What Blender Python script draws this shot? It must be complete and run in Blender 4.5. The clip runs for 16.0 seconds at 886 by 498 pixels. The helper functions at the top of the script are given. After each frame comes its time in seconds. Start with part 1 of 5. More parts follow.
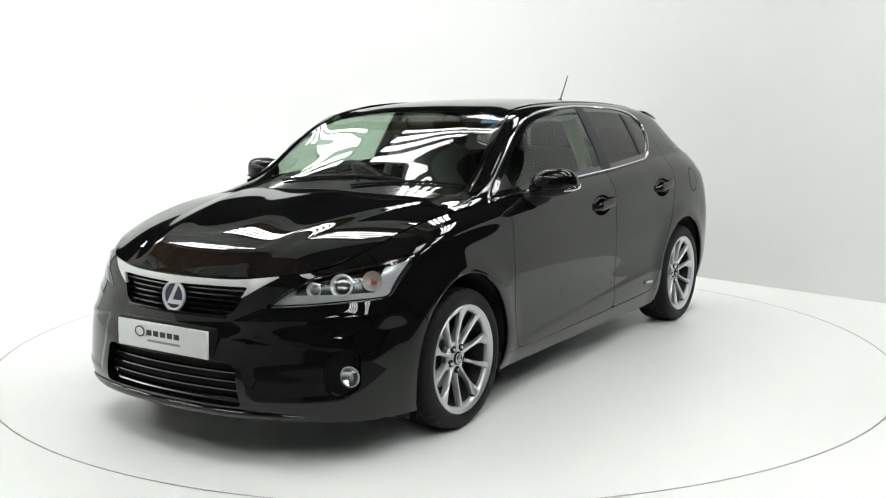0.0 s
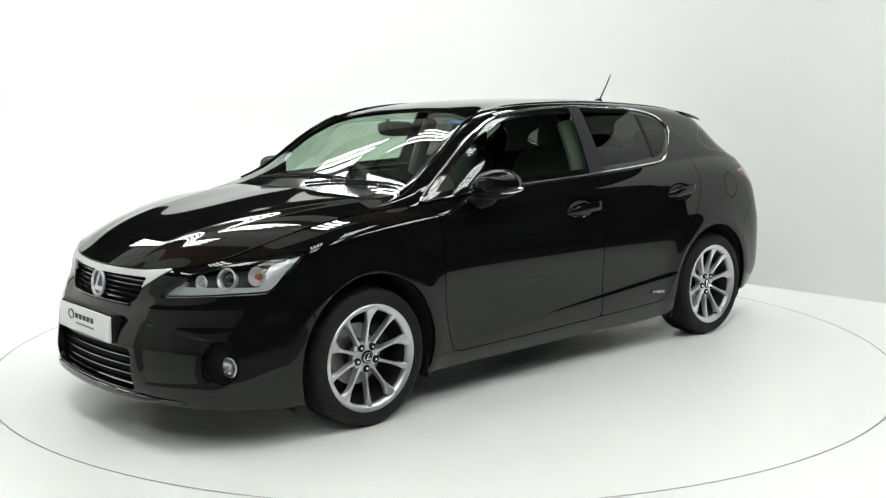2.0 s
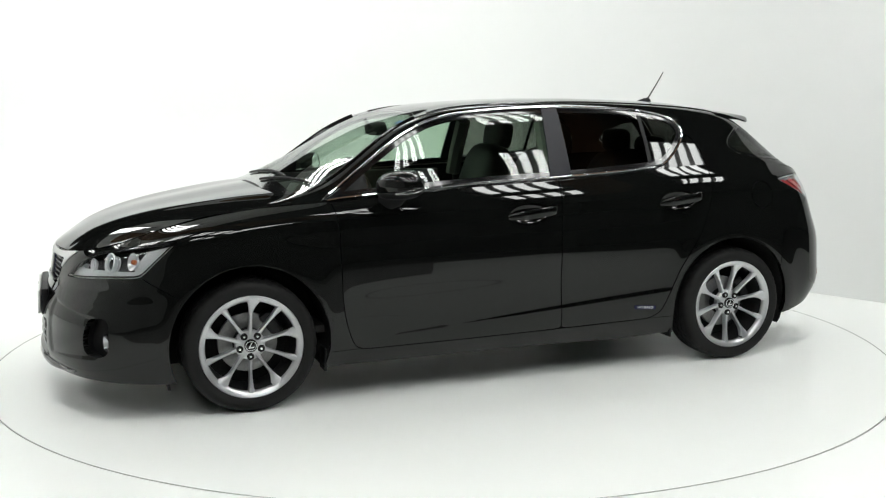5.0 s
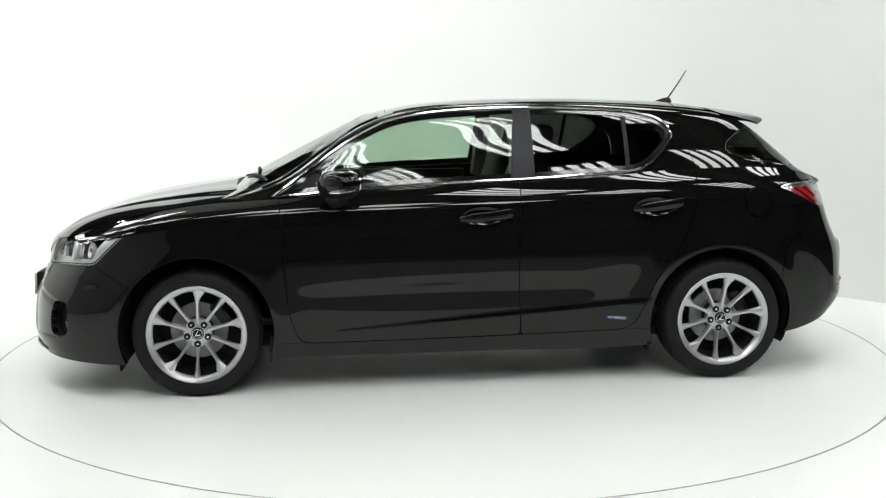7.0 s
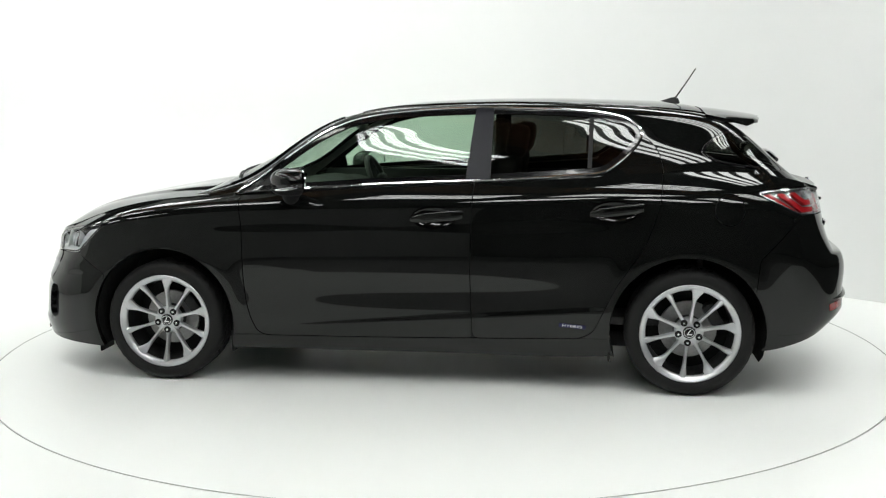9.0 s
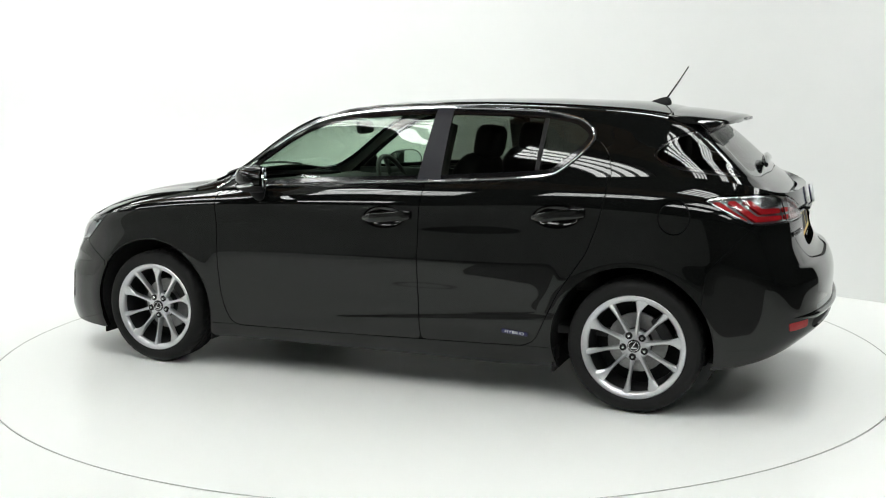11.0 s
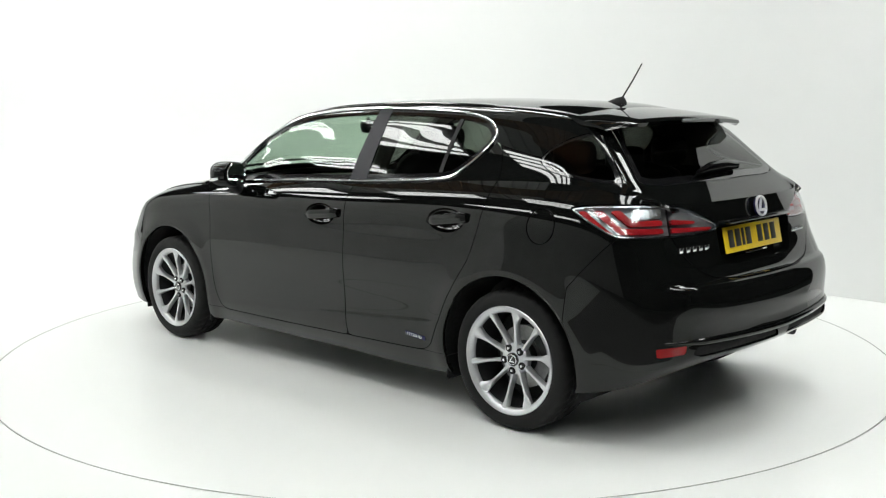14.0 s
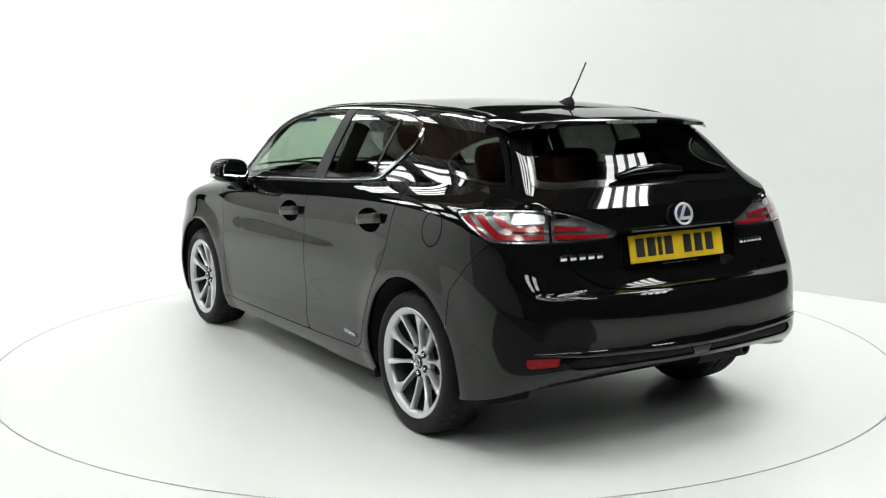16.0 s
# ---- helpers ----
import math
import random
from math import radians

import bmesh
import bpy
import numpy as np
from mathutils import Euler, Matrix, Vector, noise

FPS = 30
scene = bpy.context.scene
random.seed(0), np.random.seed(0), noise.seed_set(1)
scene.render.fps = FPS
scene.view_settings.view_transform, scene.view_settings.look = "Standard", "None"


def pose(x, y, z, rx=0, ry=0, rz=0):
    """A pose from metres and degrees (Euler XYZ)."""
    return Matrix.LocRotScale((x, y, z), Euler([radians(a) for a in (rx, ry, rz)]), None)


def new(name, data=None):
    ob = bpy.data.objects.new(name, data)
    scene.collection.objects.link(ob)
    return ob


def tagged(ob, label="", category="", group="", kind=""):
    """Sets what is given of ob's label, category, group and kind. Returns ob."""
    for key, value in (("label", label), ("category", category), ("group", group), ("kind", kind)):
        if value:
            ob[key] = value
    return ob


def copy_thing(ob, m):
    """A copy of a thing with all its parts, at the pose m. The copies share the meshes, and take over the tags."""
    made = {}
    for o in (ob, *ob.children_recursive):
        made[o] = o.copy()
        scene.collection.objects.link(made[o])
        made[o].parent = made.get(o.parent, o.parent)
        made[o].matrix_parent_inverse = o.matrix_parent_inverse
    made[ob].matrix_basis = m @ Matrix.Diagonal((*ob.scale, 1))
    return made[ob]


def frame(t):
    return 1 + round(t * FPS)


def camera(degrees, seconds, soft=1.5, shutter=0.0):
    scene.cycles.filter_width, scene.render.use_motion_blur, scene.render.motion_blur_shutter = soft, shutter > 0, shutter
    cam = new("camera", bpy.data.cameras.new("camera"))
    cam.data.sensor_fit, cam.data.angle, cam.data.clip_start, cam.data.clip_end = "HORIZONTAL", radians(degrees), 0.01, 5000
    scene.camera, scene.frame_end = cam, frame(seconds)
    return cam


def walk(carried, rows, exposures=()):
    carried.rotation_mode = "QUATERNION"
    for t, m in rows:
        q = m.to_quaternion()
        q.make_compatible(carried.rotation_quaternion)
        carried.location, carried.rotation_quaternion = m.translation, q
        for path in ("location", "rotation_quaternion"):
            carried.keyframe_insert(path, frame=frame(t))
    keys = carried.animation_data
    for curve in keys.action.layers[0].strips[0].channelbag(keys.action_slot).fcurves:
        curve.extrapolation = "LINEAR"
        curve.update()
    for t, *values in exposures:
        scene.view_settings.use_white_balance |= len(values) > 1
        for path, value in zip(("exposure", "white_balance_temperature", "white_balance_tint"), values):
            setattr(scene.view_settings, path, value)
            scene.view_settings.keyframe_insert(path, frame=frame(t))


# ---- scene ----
import collections

# ---- camera: stands on a tripod before the turntable ----
cam = camera(47.42, 16.0, soft=1.2)
CAMERA_POSE = pose(0.0, -5.803, 1.394, 81.722, 0.299, -0.320)
walk(cam, [(0.0, CAMERA_POSE), (16.0, CAMERA_POSE)], exposures=[(0.0, 0.0), (16.0, 0.0)])

# The turntable turns clockwise about the world's origin; the car stands a little off its middle.
CAR_X, CAR_Y = -0.036, 0.113


def table_angle(t):
    return 236.19 - 7.155 * t + 0.00198 * t * t


# ---- light: the tubes of the hall's ceiling fittings, and a dim sky of bounced light ----
world = bpy.data.worlds.new("hall_dusk")
scene.world = world
world.use_nodes = True
world.node_tree.nodes["Background"].inputs[0].default_value = (0.9, 0.95, 1.0, 1)
world.node_tree.nodes["Background"].inputs[1].default_value = 0.02
TUBE_POWER = 16.6


# ---- materials ----
def material(name, colour, rough=0.5, metal=0.0, coat=0.0, spec=0.5, grain=0.0, grain_scale=60.0, bump=0.0, bump_scale=200.0, emission=None, strength=0.0, transmission=0.0, ior=1.45, space="Object"):
    """A surface with two scales of variation in its colour and roughness, and fine relief."""
    m = bpy.data.materials.new(name)
    m.use_nodes = True
    nodes, links = m.node_tree.nodes, m.node_tree.links
    b = nodes["Principled BSDF"]
    b.inputs["Base Color"].default_value = (*colour, 1)
    b.inputs["Roughness"].default_value = rough
    b.inputs["Metallic"].default_value = metal
    b.inputs["Coat Weight"].default_value = coat
    b.inputs["Coat Roughness"].default_value = 0.02
    b.inputs["Coat IOR"].default_value = 1.43
    b.inputs["Specular IOR Level"].default_value = spec
    b.inputs["Transmission Weight"].default_value = transmission
    b.inputs["IOR"].default_value = ior
    if emission:
        b.inputs["Emission Color"].default_value = (*emission, 1)
        b.inputs["Emission Strength"].default_value = strength
    if grain or bump:
        coord = nodes.new("ShaderNodeTexCoord")
    if grain:
        fine, broad = nodes.new("ShaderNodeTexNoise"), nodes.new("ShaderNodeTexNoise")
        fine.inputs["Scale"].default_value, broad.inputs["Scale"].default_value = grain_scale, grain_scale / 14
        fine.inputs["Detail"].default_value = 6
        both = nodes.new("ShaderNodeMath")
        both.operation = "ADD"
        spread = nodes.new("ShaderNodeMapRange")
        spread.inputs["From Min"].default_value, spread.inputs["From Max"].default_value = 0.6, 1.4
        spread.inputs["To Min"].default_value, spread.inputs["To Max"].default_value = 1 - grain, 1 + grain
        tint = nodes.new("ShaderNodeVectorMath")
        tint.operation = "SCALE"
        tint.inputs[0].default_value = colour
        for n in (fine, broad):
            links.new(coord.outputs[space], n.inputs["Vector"])
        links.new(fine.outputs["Fac"], both.inputs[0])
        links.new(broad.outputs["Fac"], both.inputs[1])
        links.new(both.outputs[0], spread.inputs["Value"])
        links.new(spread.outputs["Result"], tint.inputs["Scale"])
        links.new(tint.outputs["Vector"], b.inputs["Base Color"])
        vary = nodes.new("ShaderNodeMath")
        vary.operation = "MULTIPLY"
        vary.inputs[1].default_value = rough
        links.new(spread.outputs["Result"], vary.inputs[0])
        links.new(vary.outputs[0], b.inputs["Roughness"])
    if bump:
        relief, noise_node = nodes.new("ShaderNodeBump"), nodes.new("ShaderNodeTexNoise")
        noise_node.inputs["Scale"].default_value = bump_scale
        relief.inputs["Strength"].default_value, relief.inputs["Distance"].default_value = bump, 0.002
        links.new(coord.outputs[space], noise_node.inputs["Vector"])
        links.new(noise_node.outputs["Fac"], relief.inputs["Height"])
        links.new(relief.outputs["Normal"], b.inputs["Normal"])
    return m


def pane(name, colour, sheen=0.05):
    """Thin tinted glass: light passes straight through and takes its colour; the gloss grows towards grazing."""
    m = bpy.data.materials.new(name)
    m.use_nodes = True
    nodes, links = m.node_tree.nodes, m.node_tree.links
    nodes.remove(nodes["Principled BSDF"])
    clear, gloss, mix, face, power, amount = (nodes.new("ShaderNode" + k) for k in ("BsdfTransparent", "BsdfGlossy", "MixShader", "LayerWeight", "Math", "MapRange"))
    clear.inputs["Color"].default_value = (*colour, 1)
    gloss.inputs["Roughness"].default_value = 0.0
    power.operation, power.inputs[1].default_value = "POWER", 5
    amount.inputs["To Min"].default_value = sheen
    links.new(face.outputs["Facing"], power.inputs[0])
    links.new(power.outputs[0], amount.inputs["Value"])
    links.new(amount.outputs["Result"], mix.inputs[0])
    links.new(clear.outputs[0], mix.inputs[1])
    links.new(gloss.outputs[0], mix.inputs[2])
    links.new(mix.outputs[0], nodes["Material Output"].inputs["Surface"])
    return m


M_PAINT = material("black_car_paint", (0.0042, 0.0047, 0.0044), 0.5, 0.0, coat=1.0, spec=0.0, grain=0.15, grain_scale=900)
M_GLASS = pane("green_tinted_glass", (0.60, 0.72, 0.62))
M_SCREEN = pane("windscreen_glass", (0.66, 0.76, 0.68))
M_PRIVACY = pane("smoked_glass", (0.17, 0.18, 0.165))
M_LENS = pane("clear_lamp_lens", (0.93, 0.95, 0.96))
M_CHROME = material("chrome", (0.78, 0.79, 0.80), 0.08, 1.0, grain=0.05, grain_scale=90)
M_SATIN = material("satin_chrome", (0.62, 0.63, 0.64), 0.26, 1.0, grain=0.05, grain_scale=120)
M_ALLOY = material("silver_alloy", (0.57, 0.578, 0.595), 0.32, 0.72, coat=0.4, grain=0.06, grain_scale=160)
M_RUBBER = material("tyre_rubber", (0.012, 0.012, 0.012), 0.62, spec=0.2, grain=0.25, grain_scale=70, bump=0.25, bump_scale=500)
M_PLASTIC = material("black_plastic", (0.008, 0.008, 0.0085), 0.48, spec=0.22, grain=0.15, grain_scale=120, bump=0.1, bump_scale=700)
M_PIANO = material("gloss_black_plastic", (0.006, 0.006, 0.0065), 0.10, coat=0.5, grain=0.1, grain_scale=120)
M_INNER = material("undercoat_and_shade", (0.004, 0.004, 0.004), 0.8, grain=0.2, grain_scale=60)
M_SATINBLACK = material("satin_black_film", (0.014, 0.014, 0.019), 0.42, spec=0.3, grain=0.15, grain_scale=150, bump=0.08, bump_scale=900)
M_STEEL = material("brake_steel", (0.26, 0.26, 0.26), 0.36, 0.9, grain=0.2, grain_scale=80)
M_DARKSTEEL = material("dark_cast_steel", (0.03, 0.03, 0.031), 0.5, 0.5, grain=0.3, grain_scale=60)
M_RED = material("red_lamp_plastic", (0.33, 0.012, 0.015), 0.18, coat=0.6, grain=0.12, grain_scale=140)
M_SMOKE = material("smoked_chrome", (0.33, 0.335, 0.34), 0.22, 0.5, grain=0.1, grain_scale=60)
M_AMBER = material("amber_bulb", (0.40, 0.09, 0.02), 0.2, coat=0.5, grain=0.1, grain_scale=100)
M_YELLOW = material("yellow_plate", (0.80, 0.56, 0.02), 0.35, grain=0.05, grain_scale=50)
M_WHITEPLATE = material("white_plate", (0.72, 0.73, 0.72), 0.35, grain=0.04, grain_scale=40)
M_INK = material("black_ink", (0.02, 0.02, 0.022), 0.45, grain=0.1, grain_scale=200)
M_BLUE = material("blue_enamel", (0.022, 0.022, 0.075), 0.15, coat=0.8, grain=0.1, grain_scale=200)
M_STICKER = material("blue_sticker", (0.12, 0.28, 0.62), 0.5, grain=0.1, grain_scale=200)
M_LEATHER = material("dark_grey_leather", (0.035, 0.034, 0.033), 0.5, grain=0.2, grain_scale=90, bump=0.25, bump_scale=350)
M_CABIN = material("cabin_plastic", (0.025, 0.025, 0.025), 0.6, grain=0.2, grain_scale=90, bump=0.2, bump_scale=500)
M_HEADLINING = material("pale_headlining", (0.32, 0.31, 0.29), 0.9, grain=0.08, grain_scale=200, bump=0.15, bump_scale=700)
# Chrome brightened in its colour: stands in for the pale surroundings it would mirror.
M_SILVER = material("brightened_chrome", (0.66, 0.665, 0.67), 0.30, 0.35, coat=0.4, grain=0.05, grain_scale=120)
M_DARKLAMP = material("dark_lamp_chrome", (0.10, 0.10, 0.105), 0.18, 0.6, grain=0.1, grain_scale=80)
M_REFLECTOR = material("deep_red_reflector", (0.22, 0.008, 0.010), 0.14, coat=0.3, grain=0.12, grain_scale=300)
M_MIRROR = material("mirror_glass", (0.85, 0.87, 0.88), 0.01, 1.0)
M_FLOOR = material("white_gloss_floor", (0.80, 0.815, 0.795), 0.28, spec=0.45, grain=0.015, grain_scale=3.0, bump=0.02, bump_scale=40, space="Generated")
M_WALL = material("white_studio_paint", (0.74, 0.748, 0.742), 0.85, grain=0.015, grain_scale=2.0, bump=0.05, bump_scale=90)
M_SEAM = material("dark_floor_gap", (0.20, 0.20, 0.19), 0.8, grain=0.3, grain_scale=8)
M_HALL = material("dark_hall_cladding", (0.025, 0.023, 0.022), 0.8, grain=0.4, grain_scale=2.0)
M_PLASTER = material("grey_plaster", (0.72, 0.725, 0.71), 0.85, grain=0.15, grain_scale=3.0)
M_BLOCK = material("grey_block_paint", (0.36, 0.365, 0.355), 0.85, grain=0.2, grain_scale=2.5)
M_APRON = material("apron_grey", (0.18, 0.18, 0.176), 0.6, grain=0.3, grain_scale=5.0)
M_CONCRETE = material("hall_concrete", (0.045, 0.044, 0.042), 0.7, grain=0.3, grain_scale=4.0)
M_TIMBER = material("brown_timber", (0.165, 0.080, 0.034), 0.7, grain=0.4, grain_scale=12)
M_TUBE = material("fluorescent_tube", (0.9, 0.9, 0.9), 0.4, emission=(0.977, 1.0, 0.975), strength=TUBE_POWER)
M_FITTING = material("dark_enamel_fitting", (0.05, 0.05, 0.05), 0.4, grain=0.05, grain_scale=30)


# ---- mesh helpers ----
def mesh_object(name, bm, mat, parent=None, label="", smooth=True, kind=""):
    me = bpy.data.meshes.new(name)
    bm.to_mesh(me)
    bm.free()
    if smooth:
        me.shade_smooth()
        me.set_sharp_from_angle(angle=radians(38))
    me.materials.append(mat)
    ob = new(name, me)
    if parent:
        ob.parent = parent
    return tagged(ob, label, kind=kind)


def part(name, bm, mat, parent, label="", smooth=True):
    return mesh_object(name, bm, mat, parent, label, smooth)


def box(bm, centre, size, bevel=0.0, turn=None):
    """A box with rounded edges, added to bm."""
    m = Matrix.Translation(centre) @ (turn or Matrix()) @ Matrix.Diagonal((*size, 1))
    made = bmesh.ops.create_cube(bm, size=1, matrix=m)
    if bevel:
        edges = list({e for v in made["verts"] for e in v.link_edges})
        bmesh.ops.bevel(bm, geom=edges, offset=bevel, segments=2, affect="EDGES", profile=0.5)
    return bm


def lathe(bm, profile, steps, axis="y", centre=(0, 0, 0), closed=False):
    """Turn a profile of (radius, offset along the axis) about an axis through centre."""
    rings = []
    for r, o in profile:
        ring = []
        for i in range(steps):
            a = 2 * math.pi * i / steps
            c, s = r * math.cos(a), r * math.sin(a)
            p = {"y": (c, o, s), "z": (c, s, o), "x": (o, c, s)}[axis]
            ring.append(bm.verts.new(Vector(p) + Vector(centre)))
        rings.append(ring)
    pairs = list(zip(rings, rings[1:])) + ([(rings[-1], rings[0])] if closed else [])
    for a, b in pairs:
        for i in range(steps):
            bm.faces.new((a[i], a[(i + 1) % steps], b[(i + 1) % steps], b[i]))
    if not closed:
        for ring, (r, o) in ((rings[0], profile[0]), (rings[-1], profile[-1])):
            if r < 0.0015:
                bmesh.ops.pointmerge(bm, verts=ring, merge_co=sum((v.co for v in ring), Vector()) / steps)
    bmesh.ops.recalc_face_normals(bm, faces=bm.faces)
    return bm


def tube(bm, points, radius, sides=8, flat=1.0, closed=False, up=(0, 0, 1)):
    """A bar along a line of points; flat squeezes it across up; radius may be a list."""
    pts = [Vector(p) for p in points]
    n, rings = len(pts), []
    for i, p in enumerate(pts):
        a, b = (pts[(i - 1) % n], pts[(i + 1) % n]) if closed else (pts[max(i - 1, 0)], pts[min(i + 1, n - 1)])
        d = (b - a).normalized()
        s = d.cross(Vector(up))
        s = s.normalized() if s.length > 1e-4 else d.orthogonal().normalized()
        w = s.cross(d)
        r = radius[i] if isinstance(radius, (list, tuple)) else radius
        rings.append([bm.verts.new(p + s * (r * flat * math.cos(2 * math.pi * k / sides)) + w * (r * math.sin(2 * math.pi * k / sides))) for k in range(sides)])
    for i in range(n if closed else n - 1):
        a, b = rings[i], rings[(i + 1) % n]
        for k in range(sides):
            bm.faces.new((a[k], a[(k + 1) % sides], b[(k + 1) % sides], b[k]))
    if not closed:
        bm.faces.new(rings[0][::-1])
        bm.faces.new(rings[-1])
    bmesh.ops.recalc_face_normals(bm, faces=bm.faces)
    return bm


def prism(bm, outline, depth, place):
    """A flat plate of the outline (x, y), depth thick, put in place by a matrix."""
    low = [bm.verts.new(place @ Vector((x, y, 0))) for x, y in outline]
    high = [bm.verts.new(place @ Vector((x, y, depth))) for x, y in outline]
    bm.faces.new(low[::-1])
    bm.faces.new(high)
    for i in range(len(outline)):
        j = (i + 1) % len(outline)
        bm.faces.new((low[i], low[j], high[j], high[i]))
    bmesh.ops.recalc_face_normals(bm, faces=bm.faces)
    return bm


# ---- the studio: a turntable in a white cove, open towards a dark hall behind the camera ----
RING_X, RING_Y, RING_R = 0.0275, 0.027, 2.476
COVE_H, HALL_H = 2.82, 5.2


def annulus(bm, inner, outer, z, steps=160, cx=0.0, cy=0.0, square=False):
    a, b = [], []
    for i in range(steps):
        t = 2 * math.pi * i / steps
        c, s = math.cos(t), math.sin(t)
        k = outer / max(abs(c), abs(s)) if square else outer
        b.append(bm.verts.new((cx + k * c, cy + k * s, z)))
        if inner:
            a.append(bm.verts.new((cx + inner * c, cy + inner * s, z)))
    if inner:
        for i in range(steps):
            j = (i + 1) % steps
            bm.faces.new((a[i], b[i], b[j], a[j]))
    else:
        bm.faces.new(b)
    return bm


def build_floor():
    bm = annulus(bmesh.new(), RING_R + 0.003, 8.6, 0.0, cx=RING_X, cy=RING_Y, square=True)
    # the white floor ends in a bay before the turntable, cut back along the rays from its middle
    inside = lambda x, y: -8.38 < x < 5.2 and -2.68 - 1.2 * min(max(abs(x) - 1.4, 0), 2.0) < y < 6.4
    for v in bm.verts:
        k = 1.0
        while not inside(v.co.x * k, v.co.y * k):
            k -= 0.002
        v.co *= k
    floor = tagged(mesh_object("floor", bm, M_FLOOR, smooth=False), "white glossy studio floor round the turntable", "floor", kind="structure")
    bm = annulus(bmesh.new(), None, RING_R + 0.3, -0.03, cx=RING_X, cy=RING_Y)
    tagged(mesh_object("floor_pit", bm, M_SEAM, smooth=False), "dark gap round the turntable's edge", "floor", kind="structure")
    bm = box(bmesh.new(), (0, -1.5, -0.09), (27.4, 21.4, 0.1))
    tagged(mesh_object("hall_floor", bm, M_CONCRETE, smooth=False), "dark concrete floor of the hall", "floor", kind="structure")
    # Added out of view: softens where the white floor's reflection ends on the car.
    bm = box(bmesh.new(), (-0.8, -4.2, -0.033), (9.5, 3.4, 0.02))
    tagged(mesh_object("reflection_apron", bm, M_APRON, smooth=False), "unseen grey strip added to soften the floor's edge in reflections", "floor", kind="structure")
    disc = new("turntable")
    tagged(disc, "white round turntable disc flush with the floor", "turntable")
    bm = bmesh.new()
    annulus(bm, None, RING_R - 0.003, 0.0)
    ext = bmesh.ops.extrude_face_region(bm, geom=list(bm.faces))
    bmesh.ops.translate(bm, verts=[g for g in ext["geom"] if isinstance(g, bmesh.types.BMVert)], vec=(0, 0, -0.025))
    bmesh.ops.recalc_face_normals(bm, faces=bm.faces)
    part("disc", bm, M_FLOOR, disc, smooth=False)
    part("edge_trim", annulus(bmesh.new(), RING_R - 0.0035, RING_R - 0.0005, 0.0006), M_SEAM, disc, "thin grey metal edge", smooth=False)
    return disc


def wall_strip(name, path, height, foot, mat, label, thick=0.12):
    """A wall along a line on the floor, swept up from the floor; foot gives the radius of its rounded foot at each point of the line."""
    bm = bmesh.new()
    pts = [Vector(p) for p in path]
    rows = []
    for i, p in enumerate(pts):
        a, b = pts[max(i - 1, 0)], pts[min(i + 1, len(pts) - 1)]
        d = (b - a).normalized()
        n, r = Vector((-d.y, d.x)), foot(p)
        prof = [(r * (1 - math.sin(math.pi / 2 * k / 12)), r * (1 - math.cos(math.pi / 2 * k / 12)) + 0.002) for k in range(13)] if r else [(0.0, 0.0)]
        prof += [(0.0, height), (-thick, height), (-thick, 0.0)]
        rows.append([bm.verts.new((p.x + n.x * o, p.y + n.y * o, z)) for o, z in prof])
    for r, q in zip(rows, rows[1:]):
        for k in range(len(r) - 1):
            bm.faces.new((r[k], q[k], q[k + 1], r[k + 1]))
    bmesh.ops.recalc_face_normals(bm, faces=bm.faces)
    return tagged(mesh_object(name, bm, mat), label, "wall", kind="structure")


def arc(cx, cy, r, a0, a1, n=12):
    return [(cx + r * math.cos(radians(a0 + (a1 - a0) * i / n)), cy + r * math.sin(radians(a0 + (a1 - a0) * i / n))) for i in range(n + 1)]


def build_walls():
    # a flat canted wall, whose foot is a sharp line on the floor, bends into a cove wall that sweeps up out of the floor
    p0, p1, p2 = Vector((1.6, 2.665)), Vector((-1.17, 5.7)), Vector((-3.8, 5.7))
    bend = [p0 * (1 - t) ** 2 + p1 * (2 * t * (1 - t)) + p2 * t * t for t in (i / 16 for i in range(17))]
    wall_strip("wall_north", [(3.9, 0.14), (3.0, 1.13), (2.3, 1.90)] + bend + [(-5.0, 5.7), (-7.6, 5.7)], COVE_H, lambda p: 0.7 * min(1, max(0.0001, (1.55 - p.x) / 1.5)) + 0.9 * min(1, max(0, -p.x / 3)), M_WALL,
               "white studio wall bending into a cove")
    # the dark hall behind the camera
    wall_strip("wall_south", [(-13.5, -12.0), (13.5, -12.0)], HALL_H, lambda p: 0, M_HALL, "dark wall of the hall")
    wall_strip("wall_hall_east", [(13.5, -12.0), (13.5, 9.0)], HALL_H, lambda p: 0, M_HALL, "dark wall of the hall")
    wall_strip("wall_hall_north", [(13.5, 9.0), (-13.5, 9.0)], HALL_H, lambda p: 0, M_HALL, "dark wall of the hall")
    wall_strip("wall_west", [(-8.4, 5.8), (-8.4, -2.6)], HALL_H - 1.2, lambda p: 0, M_PLASTER, "pale plastered partition of the hall")
    wall_strip("wall_southwest", [(-8.4, -2.6), (-2.2, -10.4)], HALL_H - 1.2, lambda p: 0, M_BLOCK, "grey painted block partition of the hall")
    wall_strip("wall_hall_west", [(-13.5, 9.0), (-13.5, -12.0)], HALL_H, lambda p: 0, M_HALL, "dark wall of the hall")
    bm = box(bmesh.new(), (0, -1.5, HALL_H + 0.1), (27.4, 21.4, 0.2))
    tagged(mesh_object("ceiling", bm, M_HALL, smooth=False), "dark hall ceiling", "ceiling", kind="structure")


